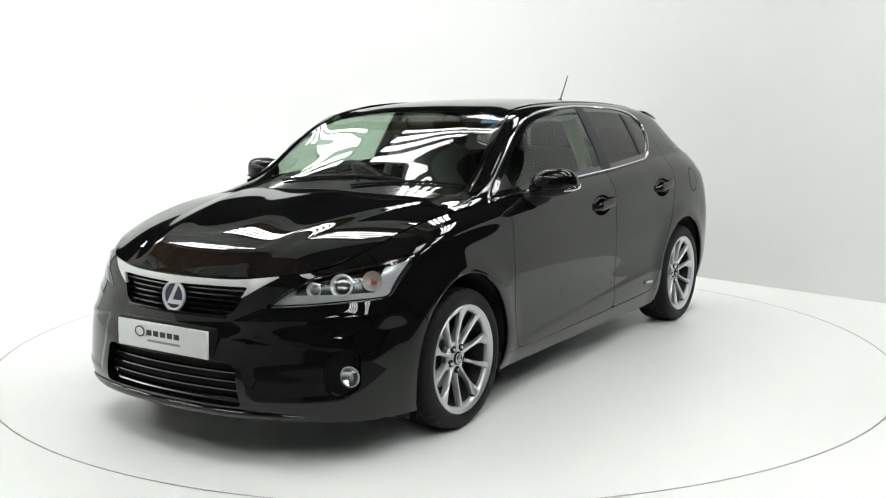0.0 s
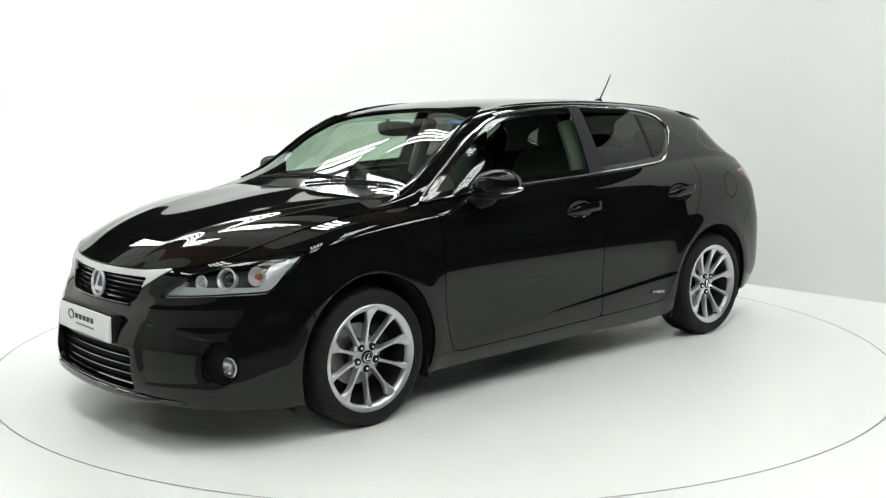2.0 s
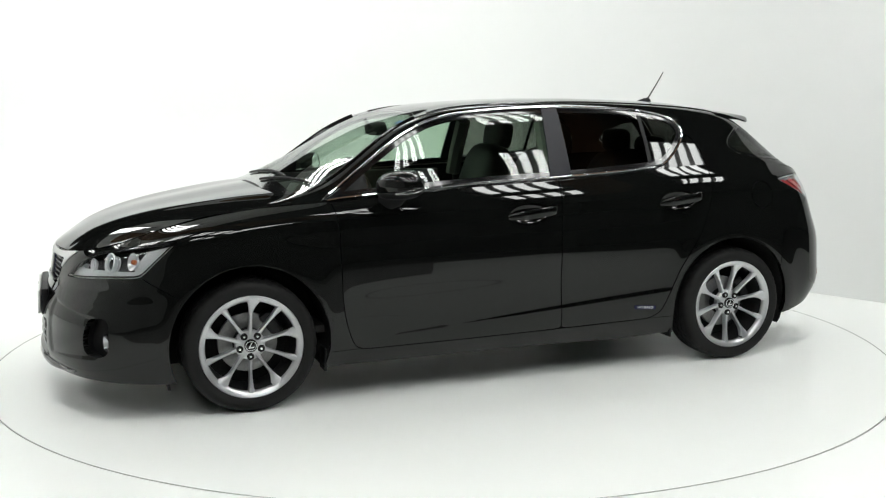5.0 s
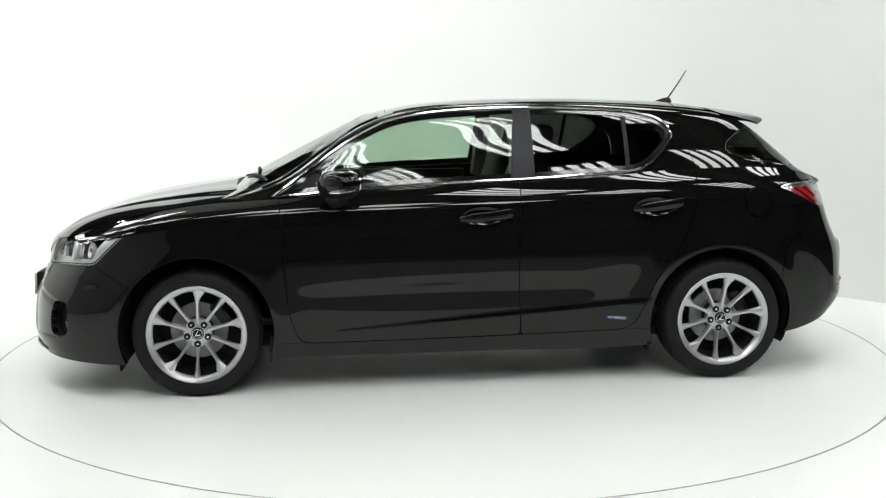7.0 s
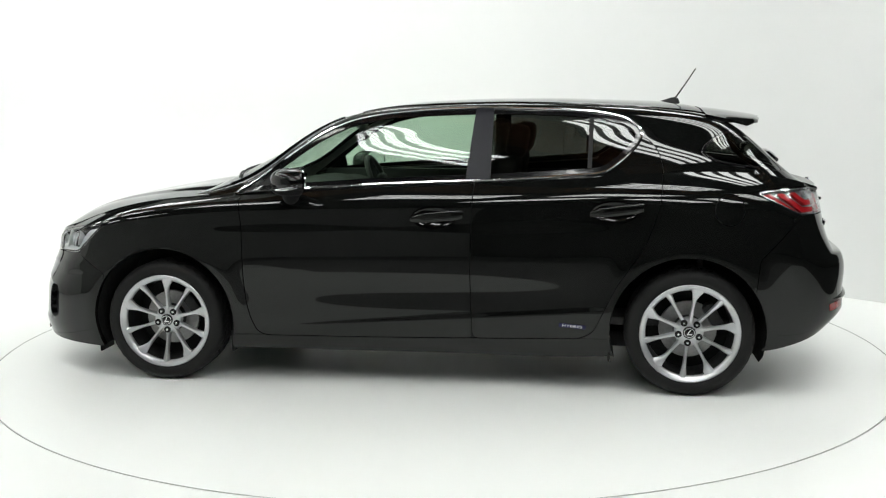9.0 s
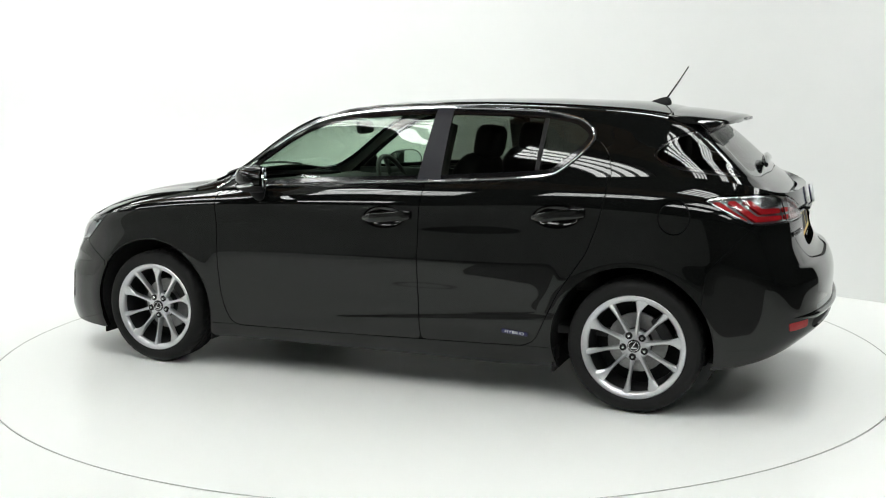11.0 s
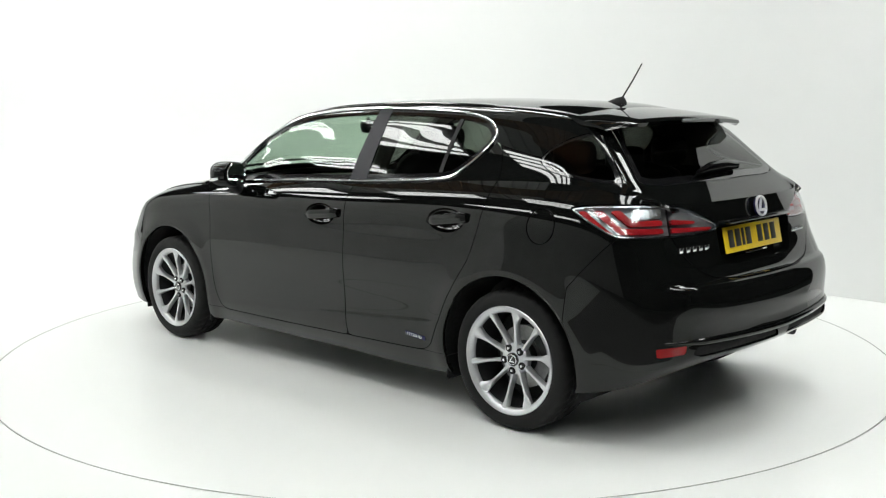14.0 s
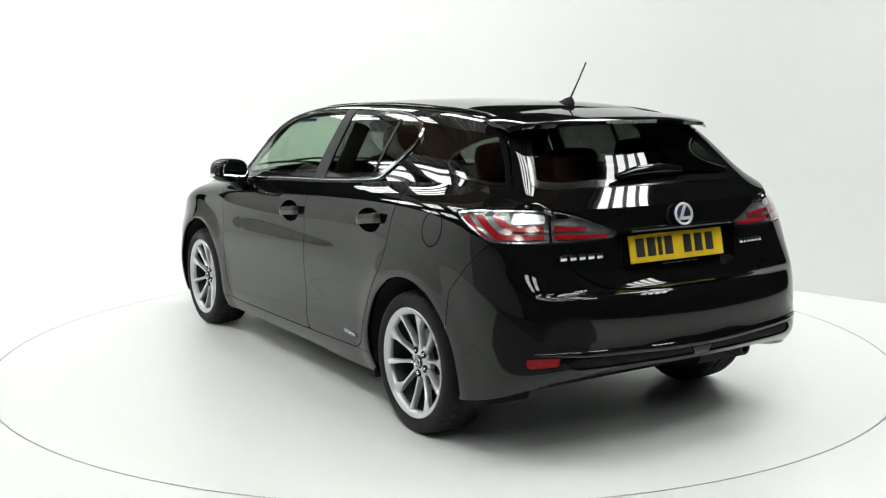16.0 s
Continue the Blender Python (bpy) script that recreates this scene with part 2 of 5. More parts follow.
def build_light_fitting():
    """A tray with four long bare tubes."""
    ob = tagged(new("light_fitting"), "dark fluorescent fitting with four bright lit strips", "ceiling light", "ceiling lights of the hall")
    bm = box(bmesh.new(), (0, 0, 0.05), (1.62, 0.86, 0.05), 0.008)
    part("tray", bm, M_FITTING, ob)
    for x in (-0.6, 0.6):
        part("hanger", tube(bmesh.new(), [(x, 0, 0.07), (x, 0, 0.60)], 0.006, 6, up=(0, 1, 0)), M_FITTING, ob)
    for k in range(4):
        bm = box(bmesh.new(), (0, -0.285 + 0.19 * k, -0.005), (1.52, 0.105, 0.03), 0.008)
        part("tube", bm, M_TUBE, ob)
    return ob


# The hall's grid lies along the canted wall: ALONG runs with the wall, ACROSS out of it.
ALONG, ACROSS = Vector((0.671, -0.741)), Vector((0.741, 0.671))
HALL_TURN = -47.85
# Far-left fittings and the last row are added, unseen, to brighten the left walls.
LIGHT_ROWS = ((2.6, (-2.2, 0.15, 2.4, 4.75)), (0.75, (-4.6, -2.25, 2.45, 4.8)), (-1.0, (-6.55, -4.2, 2.87, 5.2)), (-3.1, (-7.7, -5.35, -3.0, -0.65, 1.7, 4.05, 6.4)), (-4.65, (-7.7, -5.35, 4.05, 6.4)), (-6.4, (-3.2, -0.8)))


def build_lights():
    first = build_light_fitting()
    spots = [ALONG * a + ACROSS * b for b, row in LIGHT_ROWS for a in row]
    first.matrix_basis = pose(*spots[0], HALL_H - 0.6, 0, 0, HALL_TURN)
    for p in spots[1:]:
        copy_thing(first, pose(*p, HALL_H - 0.6, 0, 0, HALL_TURN))


def build_roof_sheet():
    """Ribbed grey roof sheeting over the back of the studio."""
    bm, turn = bmesh.new(), pose(0, 0, 0, 0, 0, HALL_TURN)
    p = ALONG * -4.3 + ACROSS * -0.2
    box(bm, (p.x, p.y, HALL_H - 0.22), (6.6, 6.2, 0.03), 0, turn)
    for k in range(26):
        p = ALONG * (-7.5 + 0.25 * k) + ACROSS * -0.2
        box(bm, (p.x, p.y, HALL_H - 0.255), (0.09, 6.2, 0.04), 0.008, turn)
    tagged(mesh_object("ceiling_sheet", bm, M_PLASTER, smooth=False), "pale grey ribbed roof sheeting", "ceiling", kind="structure")


def build_timber():
    """Brown boards laid under the roof between two rows of lights."""
    rng = random.Random(4)
    bm = bmesh.new()
    turn = pose(0, 0, 0, 0, 0, HALL_TURN)
    for b0, b1 in ((-2.35, -1.5), (1.2, 1.75)):
        a = -6.0
        while a < 7.5:
            w = 0.19 + 0.03 * rng.random()
            p = ALONG * (a + w / 2) + ACROSS * ((b0 + b1) / 2)
            box(bm, (p.x, p.y, HALL_H - 0.42 + 0.012 * rng.random()), (w - 0.012, b1 - b0, 0.03), 0.004, turn)
            a += w
    tagged(mesh_object("ceiling_boards", bm, M_TIMBER, smooth=False), "brown timber boards under the hall roof", "ceiling", kind="structure")


turntable = build_floor()
build_walls()
build_lights()
build_roof_sheet()
build_timber()


# ---- body surfaces: smooth sheets through the car's character lines ----
# Car space: x ahead, y to the car's left, z up, the origin on the ground midway between the axles.
def spline_matrix(knots, at):
    """Rows that turn values at the knots into a natural cubic spline's values."""
    knots, at = np.asarray(knots, float), np.asarray(at, float)
    n, h = len(knots), np.diff(knots)
    a, b = np.zeros((n, n)), np.zeros((n, n))
    a[0, 0] = a[-1, -1] = 1
    for i in range(1, n - 1):
        a[i, i - 1:i + 2] = h[i - 1], 2 * (h[i - 1] + h[i]), h[i]
        b[i, i - 1:i + 2] = 6 / h[i - 1], -6 / h[i - 1] - 6 / h[i], 6 / h[i]
    second = np.linalg.solve(a, b)
    k = np.clip(np.searchsorted(knots, at) - 1, 0, n - 2)
    out = np.zeros((len(at), n))
    for r, (j, t) in enumerate(zip(k, at)):
        w, p, q = h[j], knots[j + 1] - t, t - knots[j]
        out[r] = (p ** 3 / (6 * w) - p * w / 6) * second[j] + (q ** 3 / (6 * w) - q * w / 6) * second[j + 1]
        out[r, j] += p / w
        out[r, j + 1] += q / w
    return out


def chord(net, axis):
    d = np.linalg.norm(np.diff(net, axis=axis), axis=2).mean(axis=1 - axis)
    return np.concatenate([[0], np.cumsum(np.maximum(d, 0.01))])


def sheet(lines, nu, nv, mirror_start=False, mirror_end=False, mirror_across=False):
    """lines: character lines, each a list of (x, y, z) at the same stations. Returns the points of a fine grid and its two parameters."""
    net = np.array(lines, float).transpose(1, 0, 2)
    uk, vk = chord(net, 0), chord(net, 1)
    side = np.array([1, -1, 1])
    full, knots = net, uk
    if mirror_start:
        full, knots = np.concatenate([net[3:0:-1] * side, full]), np.concatenate([-uk[3:0:-1], knots])
    if mirror_end:
        full, knots = np.concatenate([full, net[-2:-5:-1] * side]), np.concatenate([knots, 2 * uk[-1] - uk[-2:-5:-1]])
    vknots = vk
    if mirror_across:
        full, vknots = np.concatenate([full, full[:, -2:-5:-1] * side], axis=1), np.concatenate([vk, 2 * vk[-1] - vk[-2:-5:-1]])
    u, v = np.linspace(uk[0], uk[-1], nu), np.linspace(vk[0], vk[-1], nv)
    grid = np.einsum("ai,bj,ijk->abk", spline_matrix(knots, u), spline_matrix(vknots, v), full)
    return grid, u, v


def polygon_distance(pts, poly):
    """Signed distance of 2D points to a closed polygon, negative inside."""
    poly = np.asarray(poly, float)
    best, inside = np.full(len(pts), 1e9), np.zeros(len(pts), bool)
    for a, b in zip(poly, np.roll(poly, -1, axis=0)):
        e, w = b - a, pts - a
        t = np.clip(w @ e / max(e @ e, 1e-12), 0, 1)
        best = np.minimum(best, np.linalg.norm(w - t[:, None] * e, axis=1))
        if a[1] != b[1]:
            inside ^= ((a[1] > pts[:, 1]) != (b[1] > pts[:, 1])) & (pts[:, 0] < (b[0] - a[0]) * (pts[:, 1] - a[1]) / (b[1] - a[1]) + a[0])
    return np.where(inside, -best, best)


def flare(p):
    """The body swells a little round the wheel openings."""
    out = p.copy()
    for cx, cz in ((1.3, 0.312), (-1.287, 0.306)):
        r = np.hypot(p[..., 0] - cx, p[..., 2] - cz)
        out[..., 1] += 0.010 * np.exp(-((r - 0.38) / 0.07) ** 2) * (p[..., 1] > 0.5)
    # a ledge low on the doors, which climbs towards the rear
    x, z = p[..., 0], p[..., 2]
    window = np.clip((0.86 - x) / 0.25, 0, 1) * np.clip((x + 1.0) / 0.2, 0, 1) * (p[..., 1] > 0.5)
    s = np.clip((0.290 + 0.075 * (0.8 - x) - z) / 0.03 + 0.5, 0, 1)
    out[..., 1] += 0.004 * window * s * s * (3 - 2 * s) - 0.002 * window
    return out


# The belt round the lower body: from the nose's middle round the corner, along the side, to the tail's middle.
BELT = [
    # lower edge
    [(2.180, 0, .192), (2.166, .250, .192), (2.107, .490, .190), (1.974, .705, .180), (1.830, .800, .172), (1.660, .838, .165), (1.300, .835, .165), (.860, .820, .170), (.250, .810, .168),
     (-.270, .810, .168), (-.880, .820, .175), (-1.290, .835, .215), (-1.660, .834, .230), (-1.857, .785, .282), (-1.979, .650, .338), (-2.045, .420, .366), (-2.073, .200, .373), (-2.079, 0, .373)],
    # above the lip and the sill
    [(2.208, 0, .265), (2.191, .250, .265), (2.127, .500, .265), (1.983, .722, .258), (1.838, .816, .252), (1.660, .855, .248), (1.300, .858, .248), (.860, .852, .250), (.250, .848, .250),
     (-.270, .848, .253), (-.880, .852, .265), (-1.290, .858, .290), (-1.660, .852, .316), (-1.879, .800, .344), (-2.014, .660, .381), (-2.082, .432, .400), (-2.109, .200, .405), (-2.115, 0, .405)],
    [(2.204, 0, .365), (2.187, .250, .365), (2.121, .505, .365), (1.975, .730, .360), (1.838, .824, .358), (1.660, .868, .358), (1.300, .872, .358), (.860, .866, .358), (.250, .866, .355),
     (-.270, .866, .358), (-.880, .868, .370), (-1.290, .872, .395), (-1.660, .862, .420), (-1.883, .808, .432), (-2.016, .665, .445), (-2.081, .435, .455), (-2.108, .200, .460), (-2.114, 0, .460)],
    [(2.187, 0, .465), (2.167, .260, .465), (2.099, .515, .470), (1.953, .734, .470), (1.820, .822, .472), (1.650, .870, .475), (1.300, .876, .478), (.860, .870, .480), (.250, .868, .480),
     (-.270, .868, .485), (-.880, .872, .495), (-1.290, .878, .510), (-1.660, .868, .525), (-1.873, .815, .535), (-2.007, .670, .548), (-2.076, .440, .558), (-2.100, .200, .562), (-2.106, 0, .562)],
    [(2.147, 0, .550), (2.123, .270, .552), (2.047, .520, .562), (1.909, .722, .575), (1.800, .812, .590), (1.630, .866, .605), (1.300, .876, .610), (.860, .876, .615), (.250, .877, .620),
     (-.270, .877, .625), (-.880, .878, .635), (-1.290, .882, .645), (-1.660, .872, .650), (-1.854, .822, .655), (-1.984, .680, .655), (-2.045, .450, .655), (-2.066, .200, .655), (-2.070, 0, .655)],
    [(2.124, 0, .625), (2.096, .280, .630), (2.019, .530, .645), (1.890, .705, .670), (1.775, .795, .695), (1.610, .852, .720), (1.300, .866, .745), (.860, .869, .760), (.250, .870, .765),
     (-.270, .870, .770), (-.880, .871, .785), (-1.290, .878, .790), (-1.630, .868, .790), (-1.818, .820, .780), (-1.929, .680, .770), (-1.977, .450, .765), (-1.992, .200, .760), (-1.995, 0, .760)],
    # shoulder
    [(2.117, 0, .680), (2.082, .285, .685), (1.999, .535, .705), (1.862, .685, .735), (1.735, .770, .775), (1.580, .824, .820), (1.300, .842, .865), (.860, .854, .890), (.250, .856, .905),
     (-.270, .856, .918), (-.880, .852, .950), (-1.290, .846, .965), (-1.580, .836, .955), (-1.770, .795, .930), (-1.885, .670, .905), (-1.949, .450, .895), (-1.974, .200, .890), (-1.980, 0, .890)],
    # waist: bonnet edge, window sill, foot of the rear window
    [(2.105, 0, .715), (2.068, .290, .718), (1.980, .525, .738), (1.838, .645, .775), (1.700, .695, .825), (1.550, .720, .868), (1.300, .745, .912), (.930, .785, .938), (.250, .798, .988),
     (-.270, .796, 1.008), (-.880, .782, 1.045), (-1.290, .765, 1.062), (-1.560, .750, 1.058), (-1.730, .725, 1.035), (-1.850, .640, 1.000), (-1.925, .440, .985), (-1.955, .200, .985), (-1.962, 0, .985)],
]

# The cabin: sections across the car, each from the waist over the pillar or roof rail to the middle.
def section(x, waist, edge, crown, bulge=0.02):
    """waist and edge: (y, z); crown: z in the middle. The pane between waist and edge is bowed outwards; past the edge the roof or pane is an even arch."""
    (y0, z0), (y1, z1) = waist, edge
    side = [(x, y0 + (y1 - y0) * k + bulge * 4 * k * (1 - k) * 0.5, z0 + (z1 - z0) * k + bulge * 4 * k * (1 - k) * 0.25) for k in (0, 0.33, 0.66, 0.92)]
    top = [(x, y1 * k, z1 + (crown - z1) * (1 - k ** 2.2)) for k in (0.955, 0.86, 0.6, 0.3, 0)]
    return side + top


CABIN = [
    section(1.24, (.735, .905), (.700, .925), .918, .002),
    section(1.05, (.760, .925), (.705, .965), 1.026, .004),
    section(.86, (.782, .943), (.690, 1.035), 1.127, .006),
    section(.66, (.790, .960), (.662, 1.175), 1.228, .012),
    section(.44, (.795, .976), (.625, 1.302), 1.326, .018),
    section(.20, (.798, .990), (.600, 1.358), 1.383, .022),
    section(-.05, (.798, 1.001), (.592, 1.374), 1.405, .022),
    section(-.36, (.795, 1.012), (.588, 1.380), 1.415, .022),
    section(-.70, (.788, 1.031), (.585, 1.374), 1.413, .022),
    section(-1.05, (.775, 1.052), (.578, 1.355), 1.401, .022),
    section(-1.30, (.765, 1.060), (.570, 1.330), 1.382, .022),
    section(-1.47, (.757, 1.060), (.568, 1.290), 1.330, .020),
    section(-1.62, (.745, 1.052), (.580, 1.185), 1.225, .012),
    section(-1.76, (.715, 1.028), (.600, 1.060), 1.085, .004),
    section(-1.90, (.600, .985), (.560, .960), .970, .000),
]

# The bonnet: lines from the front edge back to the scuttle, from its side edge to the middle.
BONNET = [
    [(1.838, .645, .780), (1.693, .695, .830), (1.548, .720, .873), (1.340, .742, .912), (1.150, .755, .932), (1.080, .760, .940)],
    [(1.943, .560, .749), (1.790, .600, .817), (1.617, .620, .872), (1.390, .635, .917), (1.180, .645, .942), (1.100, .650, .950)],
    [(2.038, .400, .727), (1.890, .425, .811), (1.697, .440, .875), (1.450, .450, .921), (1.215, .455, .953), (1.125, .460, .962)],
    [(2.081, .220, .718), (1.940, .230, .800), (1.737, .235, .868), (1.480, .235, .918), (1.235, .235, .956), (1.140, .235, .967)],
    [(2.105, 0, .716), (1.960, 0, .795), (1.757, 0, .867), (1.500, 0, .921), (1.245, 0, .962), (1.150, 0, .975)],
]

belt_grid, belt_u, belt_v = sheet(BELT, 420, 110, True, True)
belt_grid = flare(belt_grid)


def cheek(grid, u):
    """A sunk panel in each corner of the front bumper, under the headlamp and round the fog lamp, with a crisp border."""
    du, dv = np.gradient(grid, axis=0), np.gradient(grid, axis=1)
    n = np.cross(du, dv)
    n /= np.maximum(np.linalg.norm(n, axis=2, keepdims=True), 1e-12)
    along, z = np.repeat(u[:, None], grid.shape[1], axis=1), grid[..., 2]
    p = np.stack([along, z], axis=-1).reshape(-1, 2)
    d = polygon_distance(p, [(.41, .520), (.60, .495), (.76, .470), (.82, .450), (.830, .33), (.79, .275), (.47, .262), (.42, .40)]).reshape(grid.shape[:2])
    s = np.clip(-d / 0.018, 0, 1)
    # the crease that runs from the grille to the wheel arch under the headlamp
    ridge = np.clip(1 - np.abs(z - (.560 + .05 * (along - .4))) / 0.06, 0, 1) * np.clip((along - .30) / .12, 0, 1) * np.clip((1.10 - along) / .25, 0, 1)
    return grid + n * (0.009 * ridge - 0.006 * s * s * (3 - 2 * s))[..., None]


def shelf(grid, u):
    """The rear bumper stands proud of the tailgate, which rests over it on a crisp ledge."""
    z = grid[..., 2]
    at = np.clip((u - 4.72) / 0.12, 0, 1)[:, None] * np.ones_like(z)
    below = np.clip((0.675 - z) / 0.010 + 0.5, 0, 1) * np.clip((z - 0.50) / 0.15, 0, 1)
    above = np.clip((z - 0.675) / 0.010 + 0.5, 0, 1) * np.clip((0.80 - z) / 0.11, 0, 1)
    out = grid.copy()
    out[..., 0] += at * (0.012 * above - 0.016 * below)
    return out


belt_grid = shelf(cheek(belt_grid, belt_u), belt_u)
cabin_grid, cabin_u, cabin_v = sheet([list(line) for line in zip(*CABIN)], 260, 72, mirror_across=True)
bonnet_grid, bonnet_u, bonnet_v = sheet(BONNET, 110, 90, mirror_across=True)
# two creases part the bonnet's raised middle from its sides
crease = 0.30 + 0.27 * np.clip((2.02 - bonnet_grid[..., 0]) / 0.87, 0, 1)
step = np.clip((crease - bonnet_grid[..., 1]) / 0.10 + 0.5, 0, 1)
bonnet_grid[..., 2] += 0.010 * step * step * (3 - 2 * step) * np.clip((2.09 - bonnet_grid[..., 0]) / 0.15, 0, 1)


# ---- cutting the sheets into panels ----
class Skin:
    """A piece of sheet: points, two numbers for each point that say where on the sheet it lies, and faces."""

    def __init__(self, verts, where, faces):
        self.verts, self.where, self.faces = verts, where, faces

    def __add__(self, other):
        n = len(self.verts)
        return Skin(np.concatenate([self.verts, other.verts]), np.concatenate([self.where, other.where]), self.faces + [[i + n for i in f] for f in other.faces])

    def mirrored(self):
        return Skin(self.verts * np.array([1, -1, 1]), self.where, [f[::-1] for f in self.faces])

    def split(self, field, gap=0.0):
        """The pieces where the field is below -gap and above +gap."""
        d = field(self.verts, self.where)
        return self.keep(d + gap), self.keep(gap - d)

    def keep(self, d):
        if len(d) == 0:
            return self
        verts, where, new_id, cut, faces = [], [], {}, {}, []

        def old(i):
            if i not in new_id:
                new_id[i] = len(verts)
                verts.append(self.verts[i])
                where.append(self.where[i])
            return new_id[i]

        def crossing(i, j):
            key = (min(i, j), max(i, j))
            if key not in cut:
                t = d[key[0]] / (d[key[0]] - d[key[1]])
                cut[key] = len(verts)
                verts.append(self.verts[key[0]] * (1 - t) + self.verts[key[1]] * t)
                where.append(self.where[key[0]] * (1 - t) + self.where[key[1]] * t)
            return cut[key]

        inside = d <= 0
        for f in self.faces:
            s = [inside[i] for i in f]
            if all(s):
                faces.append([old(i) for i in f])
            elif any(s):
                out = []
                for k, i in enumerate(f):
                    j = f[(k + 1) % len(f)]
                    if inside[i]:
                        out.append(old(i))
                    if inside[i] != inside[j]:
                        out.append(crossing(i, j))
                if len(out) > 2:
                    faces.append(out)
        return Skin(np.array(verts).reshape(-1, 3), np.array(where).reshape(-1, 2), faces)

    def largest(self):
        """The biggest connected piece."""
        root = list(range(len(self.verts)))

        def top(i):
            while root[i] != i:
                root[i] = root[root[i]]
                i = root[i]
            return i

        for f in self.faces:
            for i in f[1:]:
                root[top(i)] = top(f[0])
        size = collections.Counter(top(f[0]) for f in self.faces)
        best = size.most_common(1)[0][0]
        return Skin(self.verts, self.where, [f for f in self.faces if top(f[0]) == best]).keep(np.where(np.array([top(i) for i in range(len(self.verts))]) == best, -1.0, 1.0))

    def normals(self):
        n = np.zeros_like(self.verts)
        for f in self.faces:
            a, b, c = self.verts[f[0]], self.verts[f[1]], self.verts[f[-1]]
            if len(f) > 3:
                a, b, c = self.verts[f[0]], self.verts[f[len(f) // 3 + 0]], self.verts[f[2 * len(f) // 3]]
            w = np.cross(b - a, c - a)
            for i in f:
                n[i] += w
        return n / np.maximum(np.linalg.norm(n, axis=1), 1e-12)[:, None]

    def edge_loops(self):
        count = {}
        for f in self.faces:
            for i, j in zip(f, f[1:] + f[:1]):
                count[(i, j)] = 1
        return [(i, j) for i, j in count if (j, i) not in count]

    def bmesh(self, lip=0.0, offset=0.0, weld=False):
        """lip: how far the rim is turned in; offset: how far the piece is moved out along its normals."""
        bm = bmesh.new()
        nor = self.normals() if lip or offset else None
        pts = self.verts + nor * offset if offset else self.verts
        vs = [bm.verts.new(p) for p in pts]
        for f in self.faces:
            try:
                bm.faces.new([vs[i] for i in f])
            except ValueError:
                pass
        if weld:
            bmesh.ops.remove_doubles(bm, verts=[v for v in bm.verts if abs(v.co.y) < 1e-5], dist=1e-5)
        if lip:
            rim = {}
            for i, j in self.edge_loops():
                if weld and abs(self.verts[i][1]) < 1e-5 and abs(self.verts[j][1]) < 1e-5:
                    continue
                for k in (i, j):
                    if k not in rim:
                        rim[k] = (bm.verts.new(pts[k]), bm.verts.new(pts[k] - nor[k] * lip))
                bm.faces.new((rim[j][0], rim[i][0], rim[i][1], rim[j][1]))
        return bm


def skin_of(grid, u, v, flip=False):
    nu, nv = grid.shape[:2]
    ids = np.arange(nu * nv).reshape(nu, nv)
    q = np.stack([ids[:-1, :-1], ids[1:, :-1], ids[1:, 1:], ids[:-1, 1:]], axis=-1).reshape(-1, 4)
    if flip:
        q = q[:, ::-1]
    where = np.stack(np.meshgrid(u, v, indexing="ij"), axis=-1).reshape(-1, 2)
    return Skin(grid.reshape(-1, 3), where, q.tolist())


def rounded(corners, radius, steps=5):
    """A polygon with rounded corners; radius: one for all, or a list."""
    out, n = [], len(corners)
    for i in range(n):
        p, a, b = (np.array(corners[k % n], float) for k in (i, i - 1, i + 1))
        r = radius[i] if isinstance(radius, (list, tuple)) else radius
        da, db = (a - p) / np.linalg.norm(a - p), (b - p) / np.linalg.norm(b - p)
        cut = min(r, 0.45 * np.linalg.norm(a - p), 0.45 * np.linalg.norm(b - p))
        if cut < 1e-4:
            out.append(tuple(p))
            continue
        for t in np.linspace(0, 1, steps):
            out.append(tuple((p + da * cut) * (1 - t) ** 2 + 2 * p * t * (1 - t) + (p + db * cut) * t * t))
    return out


def side_field(poly, grow=0.0, only=lambda p: p[:, 1] > 0.3):
    """Inside an outline drawn on the car's side, in (x, z)."""
    return lambda p, w: np.where(only(p), polygon_distance(p[:, [0, 2]], poly) - grow, 1.0)


def end_field(poly, front, grow=0.0, limit=1.5):
    """Inside an outline drawn on the nose or the tail, in (y, z)."""
    return lambda p, w: np.where(p[:, 0] > limit if front else p[:, 0] < -limit, polygon_distance(p[:, [1, 2]], poly) - grow, 1.0)


def wrap_field(poly, grow=0.0, low=0.0, high=99.0):
    """Inside an outline drawn round the body's corner, in (way along the belt, height)."""
    return lambda p, w: np.where((w[:, 0] >= low) & (w[:, 0] <= high), polygon_distance(np.stack([w[:, 0], p[:, 2]], axis=1), poly) - grow, 1.0)


# ---- the car's body ----
from mathutils.bvhtree import BVHTree

car = tagged(new("hatchback_car"), "glossy black five-door hatchback car on silver alloy wheels", "car")
SIDES = (1, -1)
GAP = 0.0022
ARCHES = ((1.3, 0.312), (-1.287, 0.306))
ARCH_R = 0.366

belt = skin_of(belt_grid, belt_u, belt_v)
cabin = skin_of(cabin_grid, cabin_u, cabin_v)
bonnet_skin = skin_of(bonnet_grid, bonnet_u, bonnet_v)
belt_tree = BVHTree.FromPolygons([tuple(p) for p in belt.verts], belt.faces)
cabin_tree = BVHTree.FromPolygons([tuple(p) for p in cabin.verts], cabin.faces)
belt_normals = belt.normals()


